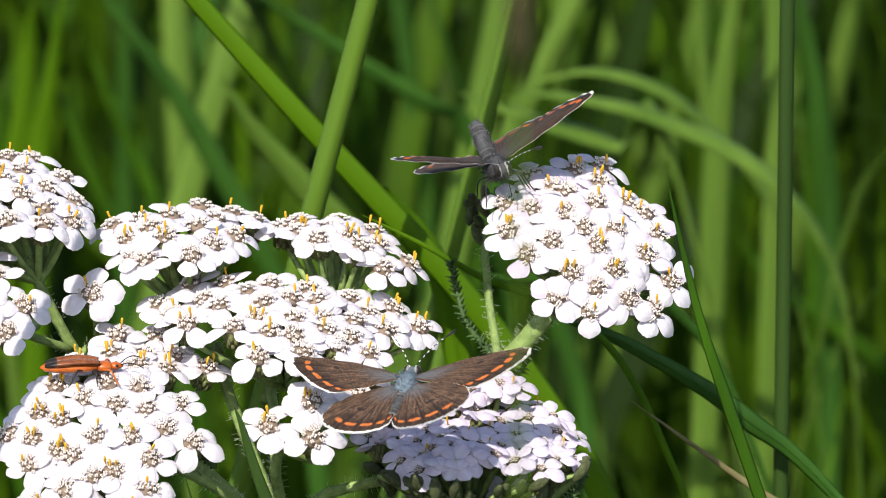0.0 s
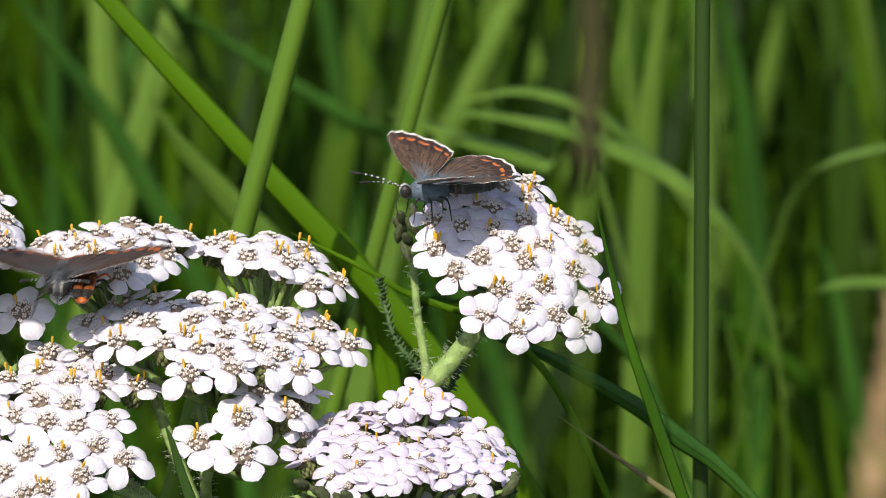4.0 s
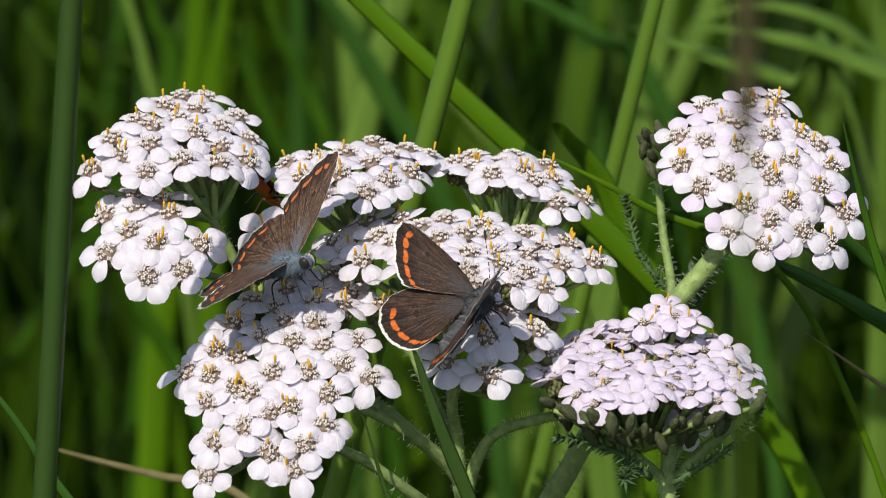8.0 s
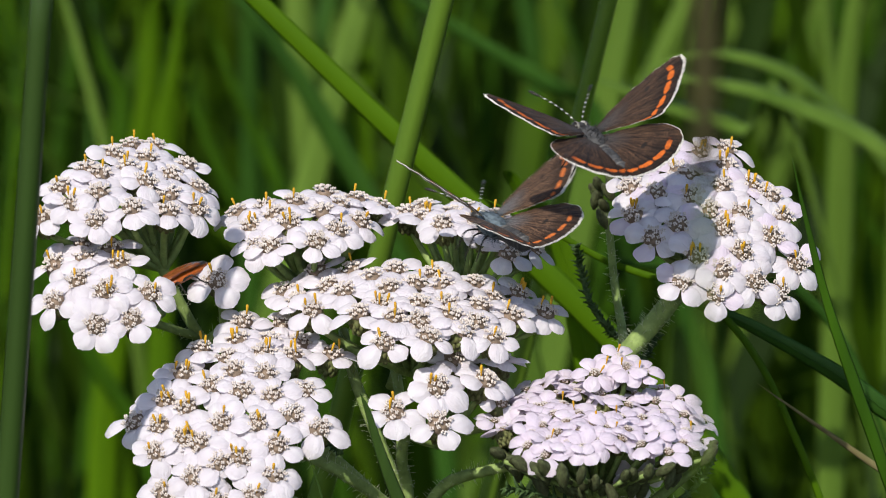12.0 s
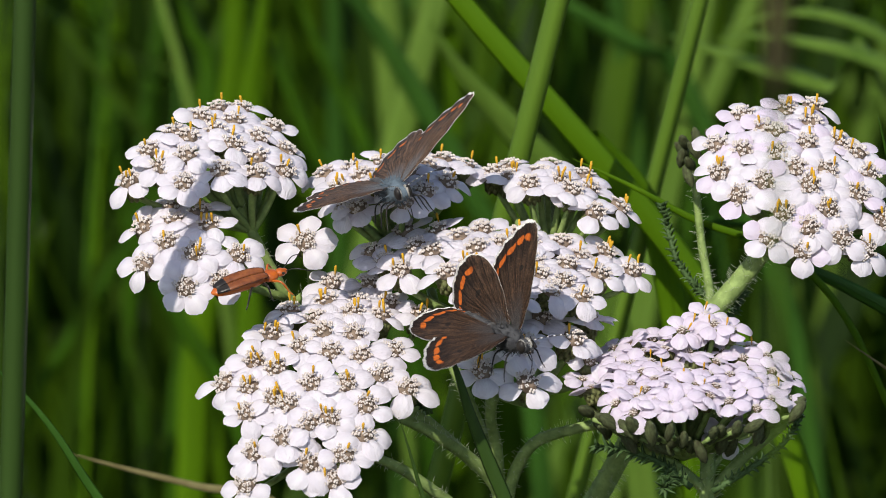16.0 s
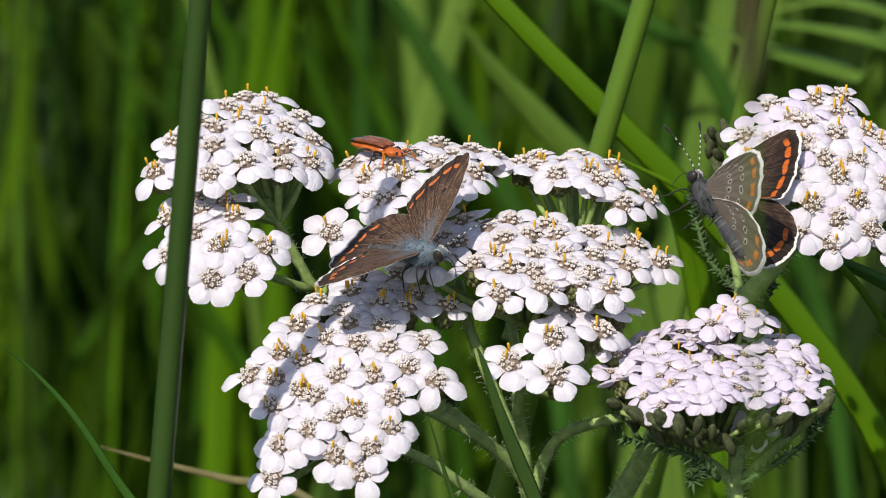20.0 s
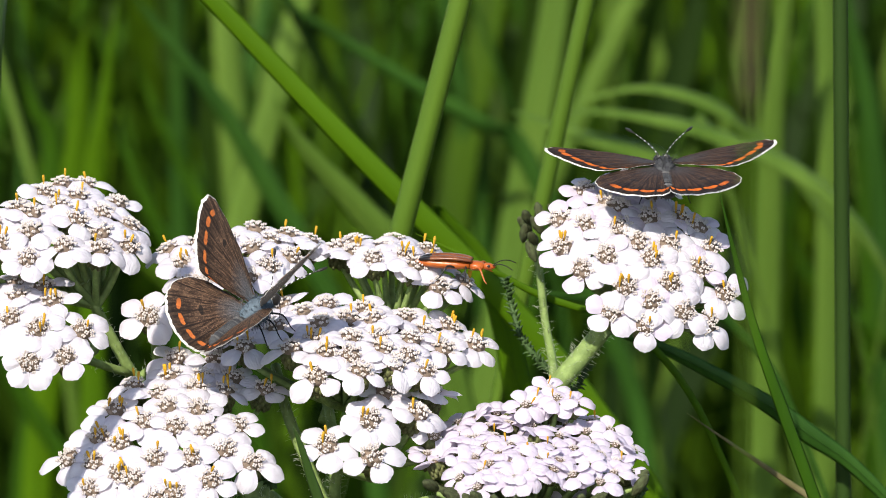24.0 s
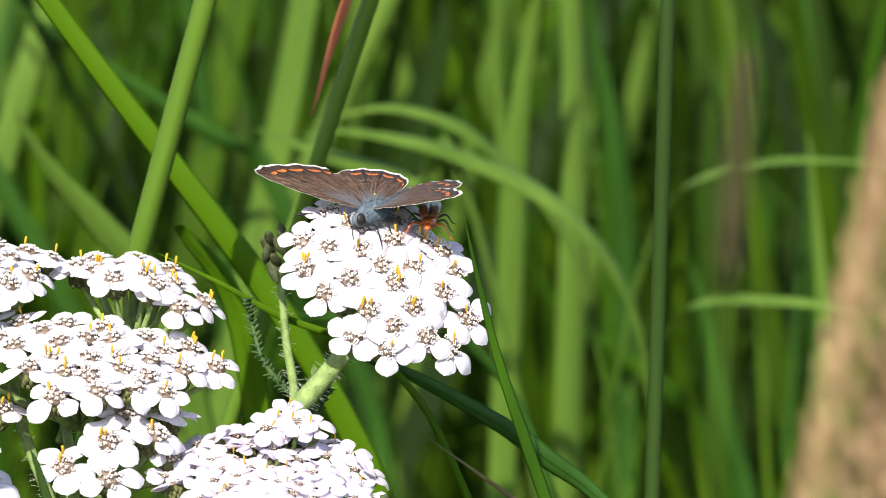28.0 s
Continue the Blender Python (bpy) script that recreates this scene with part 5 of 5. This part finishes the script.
# ---- seed heads close to the lens, far out of focus ----
def seed_head(label, width, length, stalk_width, material, tall, foot, seed, lean=0.0):
    """A tall stalk with a dense spike of small seeds; foot in mm, tall in mm above the soil."""
    rng = random.Random(seed)
    ob = thing("seed_head", label, "grass", "seed heads", mm(foot))
    low = tall - length
    part("stalk", tube(bmesh.new(), curve_points([Vector(p) * 0.001 for p in ((0, 0, -40), (2 - lean * 0.5, 0, tall * 0.5), (-lean * 0.82, 0, low), (lean * 0.15, 0, tall - 2))], 6), lambda t: stalk_width * 0.0005 * (1.2 - 0.5 * t), 8), CULM, ob)
    seed_size = min(0.00055, width * 0.0004)
    bm = bmesh.new()
    for k in range(260):
        t = k / 259
        a = k * 2.4
        r = width * 0.5 * math.sin(math.pi * (0.10 + 0.82 * t)) ** 0.5
        c = Vector((math.cos(a) * r * 0.75 + lean * (t - 0.82), math.sin(a) * r * 0.75, low + length * t))
        tip = Vector((math.cos(a) * 0.5, math.sin(a) * 0.5, 1)).normalized()
        m = facing(c * 0.001, tip) @ Matrix.Diagonal((seed_size * rng.uniform(0.8, 1.2), seed_size, 0.0014 * rng.uniform(0.8, 1.2), 1))
        bmesh.ops.create_icosphere(bm, subdivisions=1, radius=1, matrix=m)
    tagged(part("spike", bm, material, ob, "dense brown spike of small seeds"), kind="stuff")
    return ob


BROWN_SWAY = [(0, -0.15), (2, -0.15), (2.5, -0.01), (25.5, -0.25), (26, -0.04), (26.5, 0.07), (27, -0.04), (27.5, 0.07), (28, 0.34)]
# seconds, lean, and how far the gusts lift or press it down, in mm
DARK_SWAY = [(0, -0.8, 13.7), (2, -0.38, 11.5), (5, 0.29, 6.9), (6, -0.58, 9.4), (7, -1.24, 10.4), (8, -0.42, 5.1), (9, -0.44, 6.1), (10, -0.46, 5.3), (11, -0.33, 6.6), (13.5, -0.5, 6.8), (17, -0.46, 8.8), (20, -0.84, 8.3), (22, 0.43, 10.8), (25, 0.41, 12.6), (25.8, 0.36, 15.9), (26, 0.19, 7.5), (26.2, -0.05, 1.0), (26.5, -0.2, -6.5), (27, -0.2, -8.0), (27.2, -0.6, -8.0), (27.6, 0.53, 3), (28, 2.01, 3.5)]
brown_spike = seed_head("dry tan-brown grass seed head", 7.0, 62, 1.4, SEED, 535.2, (42.0, -250, -452), 5, 6.8)
dark_spike = seed_head("small dark brown seed head on a thin green stalk", 0.55, 13, 0.4, DARK_SEED, 527.4, (22.1, -225, -452), 6)


# ---- what moves ----
# seconds, place in mm, heading, pitch, roll; then lift and sweep of the left and right forewings, and the same of the hindwings
WORN_FLIGHT = [
    (0, 15.3, -22, -3, 75, 16, -4, 3, 5, 10, -1, -7, 12, 28, 23),
    (1, 15.1, -23.9, -2.9, 78, 14, -6, 4, 1, 7, 1, -6, 4, 27, 24),
    (1.5, 15.7, -21.6, -3.4, 76, 9, -14, 9, -10, 2, -11, 5, -9, 24, 18),
    (1.8, 14.9, -21.5, -3, 70, 30, 0, 30, 30, 12, 12, 20, 20, 29, 29),
    (2, 16.6, -21.4, -2.9, 72, 10, 2, 40, 79, 7, 12, 25, 66, 26, 29),
    (2.5, 13.9, 3.5, 13.1, 20, 10, 0, 20, 10, 12, 12, 13, 5, 29, 29),
    (3.2, 20.2, 9.6, 16.3, 60, 5, 0, 60, 50, 12, 12, 42, 35, 29, 29),
    (3.8, 28.5, 4.5, 16.8, 160, 0, 0, 20, 20, 12, 12, 13, 13, 29, 29),
    (4.5, 24.5, 0.4, 14.8, 222, -11, 18, 3, 18, 26, 24, 0, 11, 36, 35),
    (5, 24.7, 3, 14.6, 218, -14, 3, 14, 5, 40, 11, 10, -3, 43, 26),
    (6, 24.7, 2.3, 14.1, 218, -12, 3, 14, -0, 37, 16, 10, -8, 42, 29),
    (6.25, 7, 2.6, 9.7, 250, 0, 0, 60, 60, 12, 12, 42, 42, 29, 29),
    (6.5, -8.9, 6.5, 4.8, 300, 0, 0, 55, 25, 12, 12, 39, 16, 29, 29),
    (7, -15.5, -12.1, 3.6, 272, 4, 10, 19, -2, 5, -4, 14, -3, 26, 21),
    (8, -18.1, -9.9, 0.4, 320, 19, 13, 41, 2, 6, 31, 27, -0, 26, 38),
    (9, -17.9, -9.2, 0.3, 311, 14, 10, 32, 3, 7, 22, 24, 0, 27, 34),
    (9.5, -18.1, -13.3, 1.2, 315, 18, -3, 56, -11, -11, 25, 39, -10, 18, 36),
    (10, -7, -9.8, -3.2, 332, 10, 39, 84, 51, 9, 24, 86, 41, 29, 35),
    (10.5, 0.2, -14.3, 0.7, 30, 25, 25, 40, -5, 12, 12, 28, -6, 29, 29),
    (11, 16.6, -11, 2.4, 340, 41, 53, 86, 6, -10, 6, 71, 8, 18, 22),
    (11.5, 19.3, -6.6, 6.2, 60, 10, 0, 30, 20, 12, 12, 20, 13, 29, 29),
    (12.5, 4.2, 3.1, 11.5, 180, 0, 0, 40, 40, 12, 12, 28, 28, 29, 29),
    (13.5, -6.5, 9.2, 11.6, 320, 10, 0, 35, 30, 12, 12, 24, 20, 29, 29),
    (14, -11.5, 15.5, 11.9, 233, 1, 0, 5, 42, 24, 5, 2, 26, 35, 28),
    (14.5, -13.4, 3.4, 10, 278, 2, 0, 28, 12, 12, 12, 19, 7, 29, 29),
    (15, -9.9, -3.4, 9.1, 286, 8, 12, 25, 4, 8, -0, 23, 1, 26, 23),
    (16, -10.1, -3.3, 8.9, 290, 8, 14, 34, 8, 13, -0, 33, 5, 30, 23),
    (17, -9.3, -2.5, 8.1, 292, 4, 11, 43, 16, 12, 10, 42, 12, 25, 28),
    (17.25, -8.3, 15, 17.3, 290, 0, 0, 20, 20, 12, 12, 13, 13, 29, 29),
    (17.5, -6.4, 30.1, 35.2, 270, 0, 0, 50, 50, 12, 12, 35, 35, 29, 29),
    (18, -7.7, 29.4, 32.6, 200, 0, 0, 20, 20, 12, 12, 13, 13, 29, 29),
    (18.5, -15.5, -10.9, 6.2, 35, 10, 0, 72, 72, 12, 12, 51, 51, 29, 29),
    (19, -16.3, -9.8, 1.6, 344, 18, 4, 37, 28, 8, 26, 28, 22, 30, 36),
    (20, -10.6, -9.5, 2.1, 324, 8, 21, 20, 13, 22, 49, 5, 7, 45, 50),
    (21, -9.4, -9.8, 2.2, 358, 3, 13, 13, 11, 23, 55, -1, 7, 48, 50),
    (22, -10.1, -10.8, 1.9, 23, 7, -4, 28, 59, 3, 19, 15, 50, 18, 36),
    (22.5, -10.7, -9, 2.4, 354, 16, -17, 50, -7, 21, 56, 35, -7, 34, 51),
    (23.5, -8.9, -6.2, 3.3, 25, 14, 15, 55, 30, 12, 12, 39, 20, 29, 29),
    (24.5, -7.1, -0.9, 5, 60, 20, 0, 62, 60, 12, 12, 44, 42, 29, 29),
    (24.75, 16.7, 4.6, 17.2, 0, 10, 0, 20, 10, 12, 12, 13, 5, 29, 29),
    (25, 41.3, 8.2, 18.1, 264, -7, -25, 48, 20, 7, -13, 9, 15, 16, 17),
    (25.2, 39.8, 10.7, 18.1, 331, 35, -4, 35, 75, 12, 4, 28, 61, 29, 25),
    (25.5, 40.6, 12.4, 21.6, 350, 10, 0, 74, 70, 12, 12, 53, 50, 29, 29),
    (25.6, 36.7, 8.1, 15.9, 375, 5, 14, 71, 86, -2, 21, 58, 71, 22, 34),
    (25.8, 35.2, -1.2, 16.5, 291, 0, 28, 37, 43, -9, 2, 29, 18, 19, 18),
    (26, 36.2, -0.1, 17.6, 275, 6, 18, 21, 11, 0, -2, 20, 7, 19, 22),
    (26.4, 38.1, 5, 10.9, 307, 9, 20, 57, 78, 15, 6, 46, 29, 30, 21),
    (26.7, 36.6, 3.6, 15.4, 337, 30, 11, 34, 49, -15, -6, 27, 21, 16, 23),
    (27, 35.8, -7.4, 17.6, 282, 10, 26, 16, 14, -4, -3, 13, 10, 26, 22),
    (27.2, 37.6, 1.7, 15.8, 309, 26, 12, 35, 42, 22, -8, 28, 20, 34, 22),
    (27.5, 37.2, 7.5, 16.8, 244, -7, 5, 12, 10, 0, 7, 8, 6, 23, 26),
    (28, 36.4, 7.6, 15.2, 227, -8, 8, 8, 30, 21, -5, 5, 17, 34, 15),
]
DARK_FLIGHT = [
    (0, 26.3, 6.3, 16.1, 281, 7, 15, 25, 21, -2, -0, 19, 5, 22, 25),
    (1, 24.8, 0.3, 19, 287, 11, 7, 23, 2, -11, 8, 9, -0, 29, 27),
    (2, 25.6, -0.4, 20.3, 275, 3, 5, 22, 6, -8, 3, 7, -3, 44, 42),
    (2.5, 28.9, 7.5, 19.4, 269, -13, 6, 66, 17, 4, 2, 47, 11, 25, 24),
    (2.8, 21, 11.1, 22, 250, 0, 0, 10, 10, 12, 12, 5, 5, 29, 29),
    (3.5, -0.5, 4.2, 15.6, 190, 0, 0, 50, 50, 12, 12, 35, 35, 29, 29),
    (4.2, -20.7, -4.5, 2.6, 300, 0, 0, 10, 10, 12, 12, 5, 5, 29, 29),
    (4.5, -20.4, -5.1, 0.3, 340, 0, 0, 55, 40, 12, 12, 39, 28, 29, 29),
    (5, -15.2, -12, 2.7, 6, 10, 3, 8, 4, 18, 21, 2, -0, 38, 38),
    (5.5, -18.5, -0.7, 1.7, 42, 5, 4, 8, -11, 21, 16, 4, -10, 34, 31),
    (6, -14, -3.3, 0.6, 67, 11, 3, 6, 57, -6, 68, -5, 47, 18, 49),
    (6.5, -15.1, -5.8, 4, 35, 25, 10, 56, 30, 12, 12, 39, 20, 29, 29),
    (6.75, -10.5, -8.5, -0.8, 30, 10, 0, 30, 30, 12, 12, 20, 20, 29, 29),
    (7, -3, -22.4, -7, 330, 44, 42, 86, 61, 16, -6, 74, 50, 42, 20),
    (7.5, -1.9, -13.3, -3.6, 42, 21, 12, 11, 64, 14, 13, 6, 45, 30, 30),
    (8, 3.6, -14.8, -3.2, 53, 31, 6, 14, 57, 0, 38, 5, 48, 11, 55),
    (9, 4.3, -14.2, -3.2, 73, 34, -3, 2, 45, -11, 48, -3, 44, 7, 50),
    (9.5, 2.2, -15.3, -3.1, 38, 44, -6, 24, 10, 16, 16, 16, 5, 31, 31),
    (10, 6.7, -18, -0.4, 318, 41, 41, 86, 21, -2, 5, 76, 16, 27, 25),
    (10.25, 15.8, -3.3, 7.1, 30, 20, 0, 20, 20, 12, 12, 13, 13, 29, 29),
    (10.5, 32.8, -4.3, 10.3, 48, 13, 14, 18, 32, 7, 16, 11, 22, 26, 31),
    (11, 27.9, -2.3, 11.5, 62, 31, 1, 13, 52, -5, 46, 6, 48, 12, 46),
    (11.5, 28.1, -0, 14.9, 60, 30, 0, 24, 50, 12, 12, 16, 35, 29, 29),
    (12.5, 16.9, -21.8, 26.8, 170, 0, 0, 20, 20, 12, 12, 13, 13, 29, 29),
    (13.5, -14.3, 4.6, 17.1, 250, 0, 0, 10, 10, 12, 12, 5, 5, 29, 29),
    (13.8, -37.5, -2.4, 10.4, 200, 0, 0, 60, 60, 12, 12, 42, 42, 29, 29),
    (14, -52.9, -4, 1.2, 49, 11, -3, 20, 35, 2, 12, 15, 28, 27, 29),
    (14.25, -30.5, -15.5, 0.2, 0, 10, 0, 20, 20, 12, 12, 13, 13, 29, 29),
    (14.5, -2.8, -20.2, -5.8, 40, 20, 0, 60, 40, 12, 12, 42, 28, 29, 29),
    (15, 0.7, -15.1, -5.8, 321, 23, 25, 80, 37, 6, 11, 78, 28, 19, 21),
    (16, 2.4, -18.2, -4.3, 311, -6, 5, 81, 2, 18, 10, 86, -0, 31, 28),
    (17, 3.4, -18.7, -3.2, 315, 4, 9, 80, -1, 6, 31, 72, -3, 23, 39),
    (17.25, -21.6, -10.7, -1.1, 150, 10, 0, 20, 20, 12, 12, 13, 13, 29, 29),
    (17.5, -44.4, -10.1, 1, 70, 20, 0, 80, 80, 12, 12, 57, 57, 29, 29),
    (17.75, -47.7, -10.9, -2.1, 60, 10, 0, 20, 20, 12, 12, 13, 13, 29, 29),
    (18, -41, -12.6, -6.1, 38, 16, 0, 29, 35, 11, 12, 28, 28, 34, 29),
    (18.5, -64.5, -11, -2.3, 300, 0, 0, 30, 30, 12, 12, 20, 20, 29, 29),
    (18.75, -42.5, -10.6, -0.8, 10, 10, 0, 20, 20, 12, 12, 13, 13, 29, 29),
    (19, -23.3, -10.3, -0.3, 33, 40, -11, 45, 50, 21, 25, 35, 46, 37, 40),
    (19.25, -9.5, -6.9, 5.3, 60, 20, 0, 10, 10, 12, 12, 5, 5, 29, 29),
    (19.5, 13, -6.2, 7.8, 90, 34, 0, 2, 2, 12, 12, -1, -1, 29, 29),
    (20, 23.1, -8, 7.3, 138, 47, 12, 61, 35, 31, 12, 56, 28, 41, 29),
    (20.5, 26.2, -9.9, 1.7, 90, 30, 0, -10, -10, 12, 12, -9, -9, 29, 29),
    (20.75, 37.5, -2.4, 10.2, 60, 10, 0, 40, 40, 12, 12, 28, 28, 29, 29),
    (21, 43.8, 5.2, 15.4, 129, 19, 9, 76, 42, 28, -6, 62, 34, 37, 20),
    (22, 41.6, 5, 16.1, 83, 14, 3, 5, 19, 28, 38, 10, 20, 19, 21),
    (22.5, 40.8, 4.8, 16, 78, 7, -2, 4, 4, 5, -6, 1, 1, 26, 20),
    (23.5, 40.4, 6.6, 17.3, 92, 8, 0, 5, 5, 12, 12, 2, 2, 29, 29),
    (24.5, 39.5, 6.2, 17.2, 78, 7, -2, 4, 4, 5, -6, 1, 1, 26, 20),
    (24.75, 38, 7.7, 18.5, 60, 20, 0, 20, 40, 12, 12, 13, 28, 29, 29),
    (25, 32.8, 6.2, 18, 20, 10, 5, 35, 13, 26, 29, 21, 9, 38, 38),
    (25.2, 51.4, 3, 18, 95, -10, 0, 20, 20, 12, 12, 13, 13, 29, 29),
    (25.4, 54.8, 1, 23.8, 40, 20, 0, 60, 40, 12, 12, 42, 28, 29, 29),
    (25.5, 76.2, -0.2, 18.7, 92, 30, 0, 84, 84, 12, 12, 60, 60, 29, 29),
    (25.6, 69, -5, 7.1, 110, 40, 0, 70, 75, 12, 12, 50, 54, 29, 29),
    (25.8, 58.2, -12, -11.9, 100, 40, 0, 20, 20, 12, 12, 13, 13, 29, 29),
    (26, 43.1, -19.4, 11.7, 71, 51, 14, 51, 21, 44, 58, 42, 16, 45, 52),
    (26.25, 59.5, -20, -18.5, 60, 30, 0, 40, 30, 12, 12, 28, 20, 29, 29),
    (26.6, 74, -20, -4.6, 40, 20, 0, 70, 55, 12, 12, 50, 39, 29, 29),
    (26.8, 56.8, -22, 2.1, 70, 30, 0, 10, 10, 12, 12, 5, 5, 29, 29),
    (27, 48.6, -22.6, -8.9, 102, 33, 26, -27, -27, 59, 23, -25, -25, 52, 34),
    (27.2, 57.7, -22, 18.3, 120, 50, 0, 70, 70, 12, 12, 50, 50, 29, 29),
    (27.4, 14.7, -22, 13.4, 130, 20, 0, 50, 50, 12, 12, 35, 35, 29, 29),
    (27.6, -19.8, -22, 12, 100, 20, 0, 60, 50, 12, 12, 42, 35, 29, 29),
    (28, -20.5, -21.6, -3.2, 60, 10, 0, 20, 20, 12, 12, 13, 13, 29, 29),
]
# the beetle
BEETLE_WALK = [
    (0, -20.9, -7.4, -4.7, 8, 0, 5),
    (0.5, -19.8, -8.1, -5.1, 8, 0, 5),
    (1, -18.0, -7.2, -4.4, 352, 0, 5),
    (1.5, -17.5, -6.4, -3.9, 352, 0, 5),
    (2, -13.2, -6.9, -4.0, 5, 0, 5),
    (2.5, -10.3, -2.5, -1.2, 60, 10, 0),
    (3.5, -12.2, -1.8, 2.8, 80, 10, 0),
    (4.5, -13.8, 2.6, 7.9, 110, 10, 0),
    (5, -15.2, 6.8, 9.0, 265, 0, 0),
    (5.5, -15.1, 8.9, 9.5, 265, 0, 0),
    (6, -13.8, 10.1, 9.9, 305, 0, 0),
    (6.5, -12.9, 9.9, 9.8, 350, 0, 0),
    (7, -15.4, 10.1, 9.9, 60, 0, 0),
    (7.5, -18.6, 7.3, 9.1, 60, -30, 0),
    (8, -21.3, 15.3, 2.9, 60, -40, 0),
    (10, -22.9, 15.1, 2.2, 200, -20, 0),
    (11, -23.1, 9.9, 2.3, 190, -10, 0),
    (11.5, -22.9, 7.9, 2.5, 190, -10, 0),
    (13.5, -33.7, -13.3, -3.2, 350, -20, 60),
    (14, -31.4, -14.5, -3.8, 0, -10, 60),
    (14.5, -30.8, -12.0, -2.1, 280, -40, 0),
    (15, -27.5, -10.2, -0.7, 18, 10, 20),
    (15.5, -26.9, -10.4, -0.8, 20, 10, 20),
    (16, -26.1, -9.5, -0.1, 25, 10, 20),
    (16.5, -26.6, -8.5, 0.5, 60, 20, 0),
    (17, -27.3, -7.7, 1.0, 98, 22, 0),
    (17.5, -30.2, -6.6, 8.6, 95, 30, 0),
    (18, -31.4, 3.2, 12.1, 70, 20, 0),
    (18.5, -27.2, 9.3, 13.8, 15, 0, 0),
    (19, -22.2, 6.3, 12.2, 340, -5, 0),
    (19.5, -17.8, 11.6, 10.3, 350, 0, 0),
    (20, -15.0, 10.0, 9.6, 312, 0, 0),
    (20.5, -11.9, 12.9, 10.6, 318, 0, 0),
    (21, -8.0, 11.7, 10.3, 322, 0, 0),
    (21.5, -4.0, 9.5, 9.7, 345, 0, 0),
    (22, 4.6, 12.5, 9.6, 3, 3, 0),
    (22.5, 13.1, 9.6, 8.0, 340, -5, 0),
    (24.5, 17.3, 5.3, 6.6, 5, 0, 0),
    (25, 20.0, 4.3, 8.4, 32, 15, 0),
    (25.5, 24.5, 3.2, 14.4, 20, 20, 0),
    (26, 39.4, 7.6, 15.9, 20, 10, 0),
    (26.5, 34.2, 16.3, 14.6, 60, 10, 0),
    (27, 37.5, 21.4, 14.2, 160, 10, 0),
    (27.5, 37.6, 6.7, 15.4, 230, 0, 0),
    (28, 42.4, 6.6, 14.7, 262, -5, 0),
]


def body_pose(x, y, z, yaw, pitch, roll):
    return Matrix.Translation(mm((x, y, z))) @ pose(0, 0, 0, 0, 0, yaw) @ pose(0, 0, 0, 0, -pitch) @ pose(0, 0, 0, roll)


def unwound(rows):
    """The same rows with headings that never jump by more than half a turn, and with rows in between where the turn is wide."""
    out = []
    for row in rows:
        row = list(row)
        if out:
            while row[4] - out[-1][4] > 180:
                row[4] -= 360
            while row[4] - out[-1][4] < -180:
                row[4] += 360
            wide = int(abs(row[4] - out[-1][4]) // 80)
            last = out[-1]
            for k in range(1, wide + 1):
                f = k / (wide + 1)
                out.append([a + (b - a) * f for a, b in zip(last, row)])
        out.append(row)
    return out


# seconds, and how far the dark butterfly bends its abdomen up
ABDOMEN_LIFT = [(0, 54), (1, 44), (2, 30), (2.5, 25), (3.2, 0), (24.5, 0), (28, 0)]


def motions():
    for ob, wings, rows in ((worn_butterfly, worn_wings, unwound(WORN_FLIGHT)), (dark_butterfly, dark_wings, unwound(DARK_FLIGHT))):
        walk(ob, [(row[0], body_pose(*row[1:7])) for row in rows])
        for fore, hind, side in wings:
            k = 0 if side > 0 else 1
            walk(fore, [(row[0], pose(0.0022, 0.0009 * side, 0.0009, row[7 + k] * side) @ pose(0, 0, 0, 0, 0, row[9 + k] * side)) for row in rows])
            walk(hind, [(row[0], pose(0.0006, 0.0009 * side, 0.0007, row[11 + k] * side) @ pose(0, 0, 0, 0, 0, row[13 + k] * side)) for row in rows])
    walk(dark_abdomen, [(t, pose(-0.0012, 0, 0.0003, 0, lift, 0) @ Matrix.Translation((0.0012, 0, -0.0003))) for t, lift in ABDOMEN_LIFT])
    walk(red_beetle, [(row[0], body_pose(*row[1:7])) for row in unwound(BEETLE_WALK)])
    for ob, rows in ((brown_spike, [(t, lean, 0.0) for t, lean in BROWN_SWAY]), (dark_spike, DARK_SWAY)):
        place = ob.location.copy()
        walk(ob, [(t, pose(place.x, place.y, place.z + rise * 0.001, 0, lean, 0)) for t, lean, rise in rows])
    walk(dry_leaf, [(t, pose(x * 0.001, 0, z * 0.001, 0, a, 0)) for t, x, z, a in DRY_LEAF])
    for ob, rows in SWAYING:
        lift = 0.357 if ob.name.startswith("upper") else 0.0
        walk(ob, [(t, pose(x * 0.001, 0, lift, 0, lean, 0)) for t, x, lean in rows])


motions()
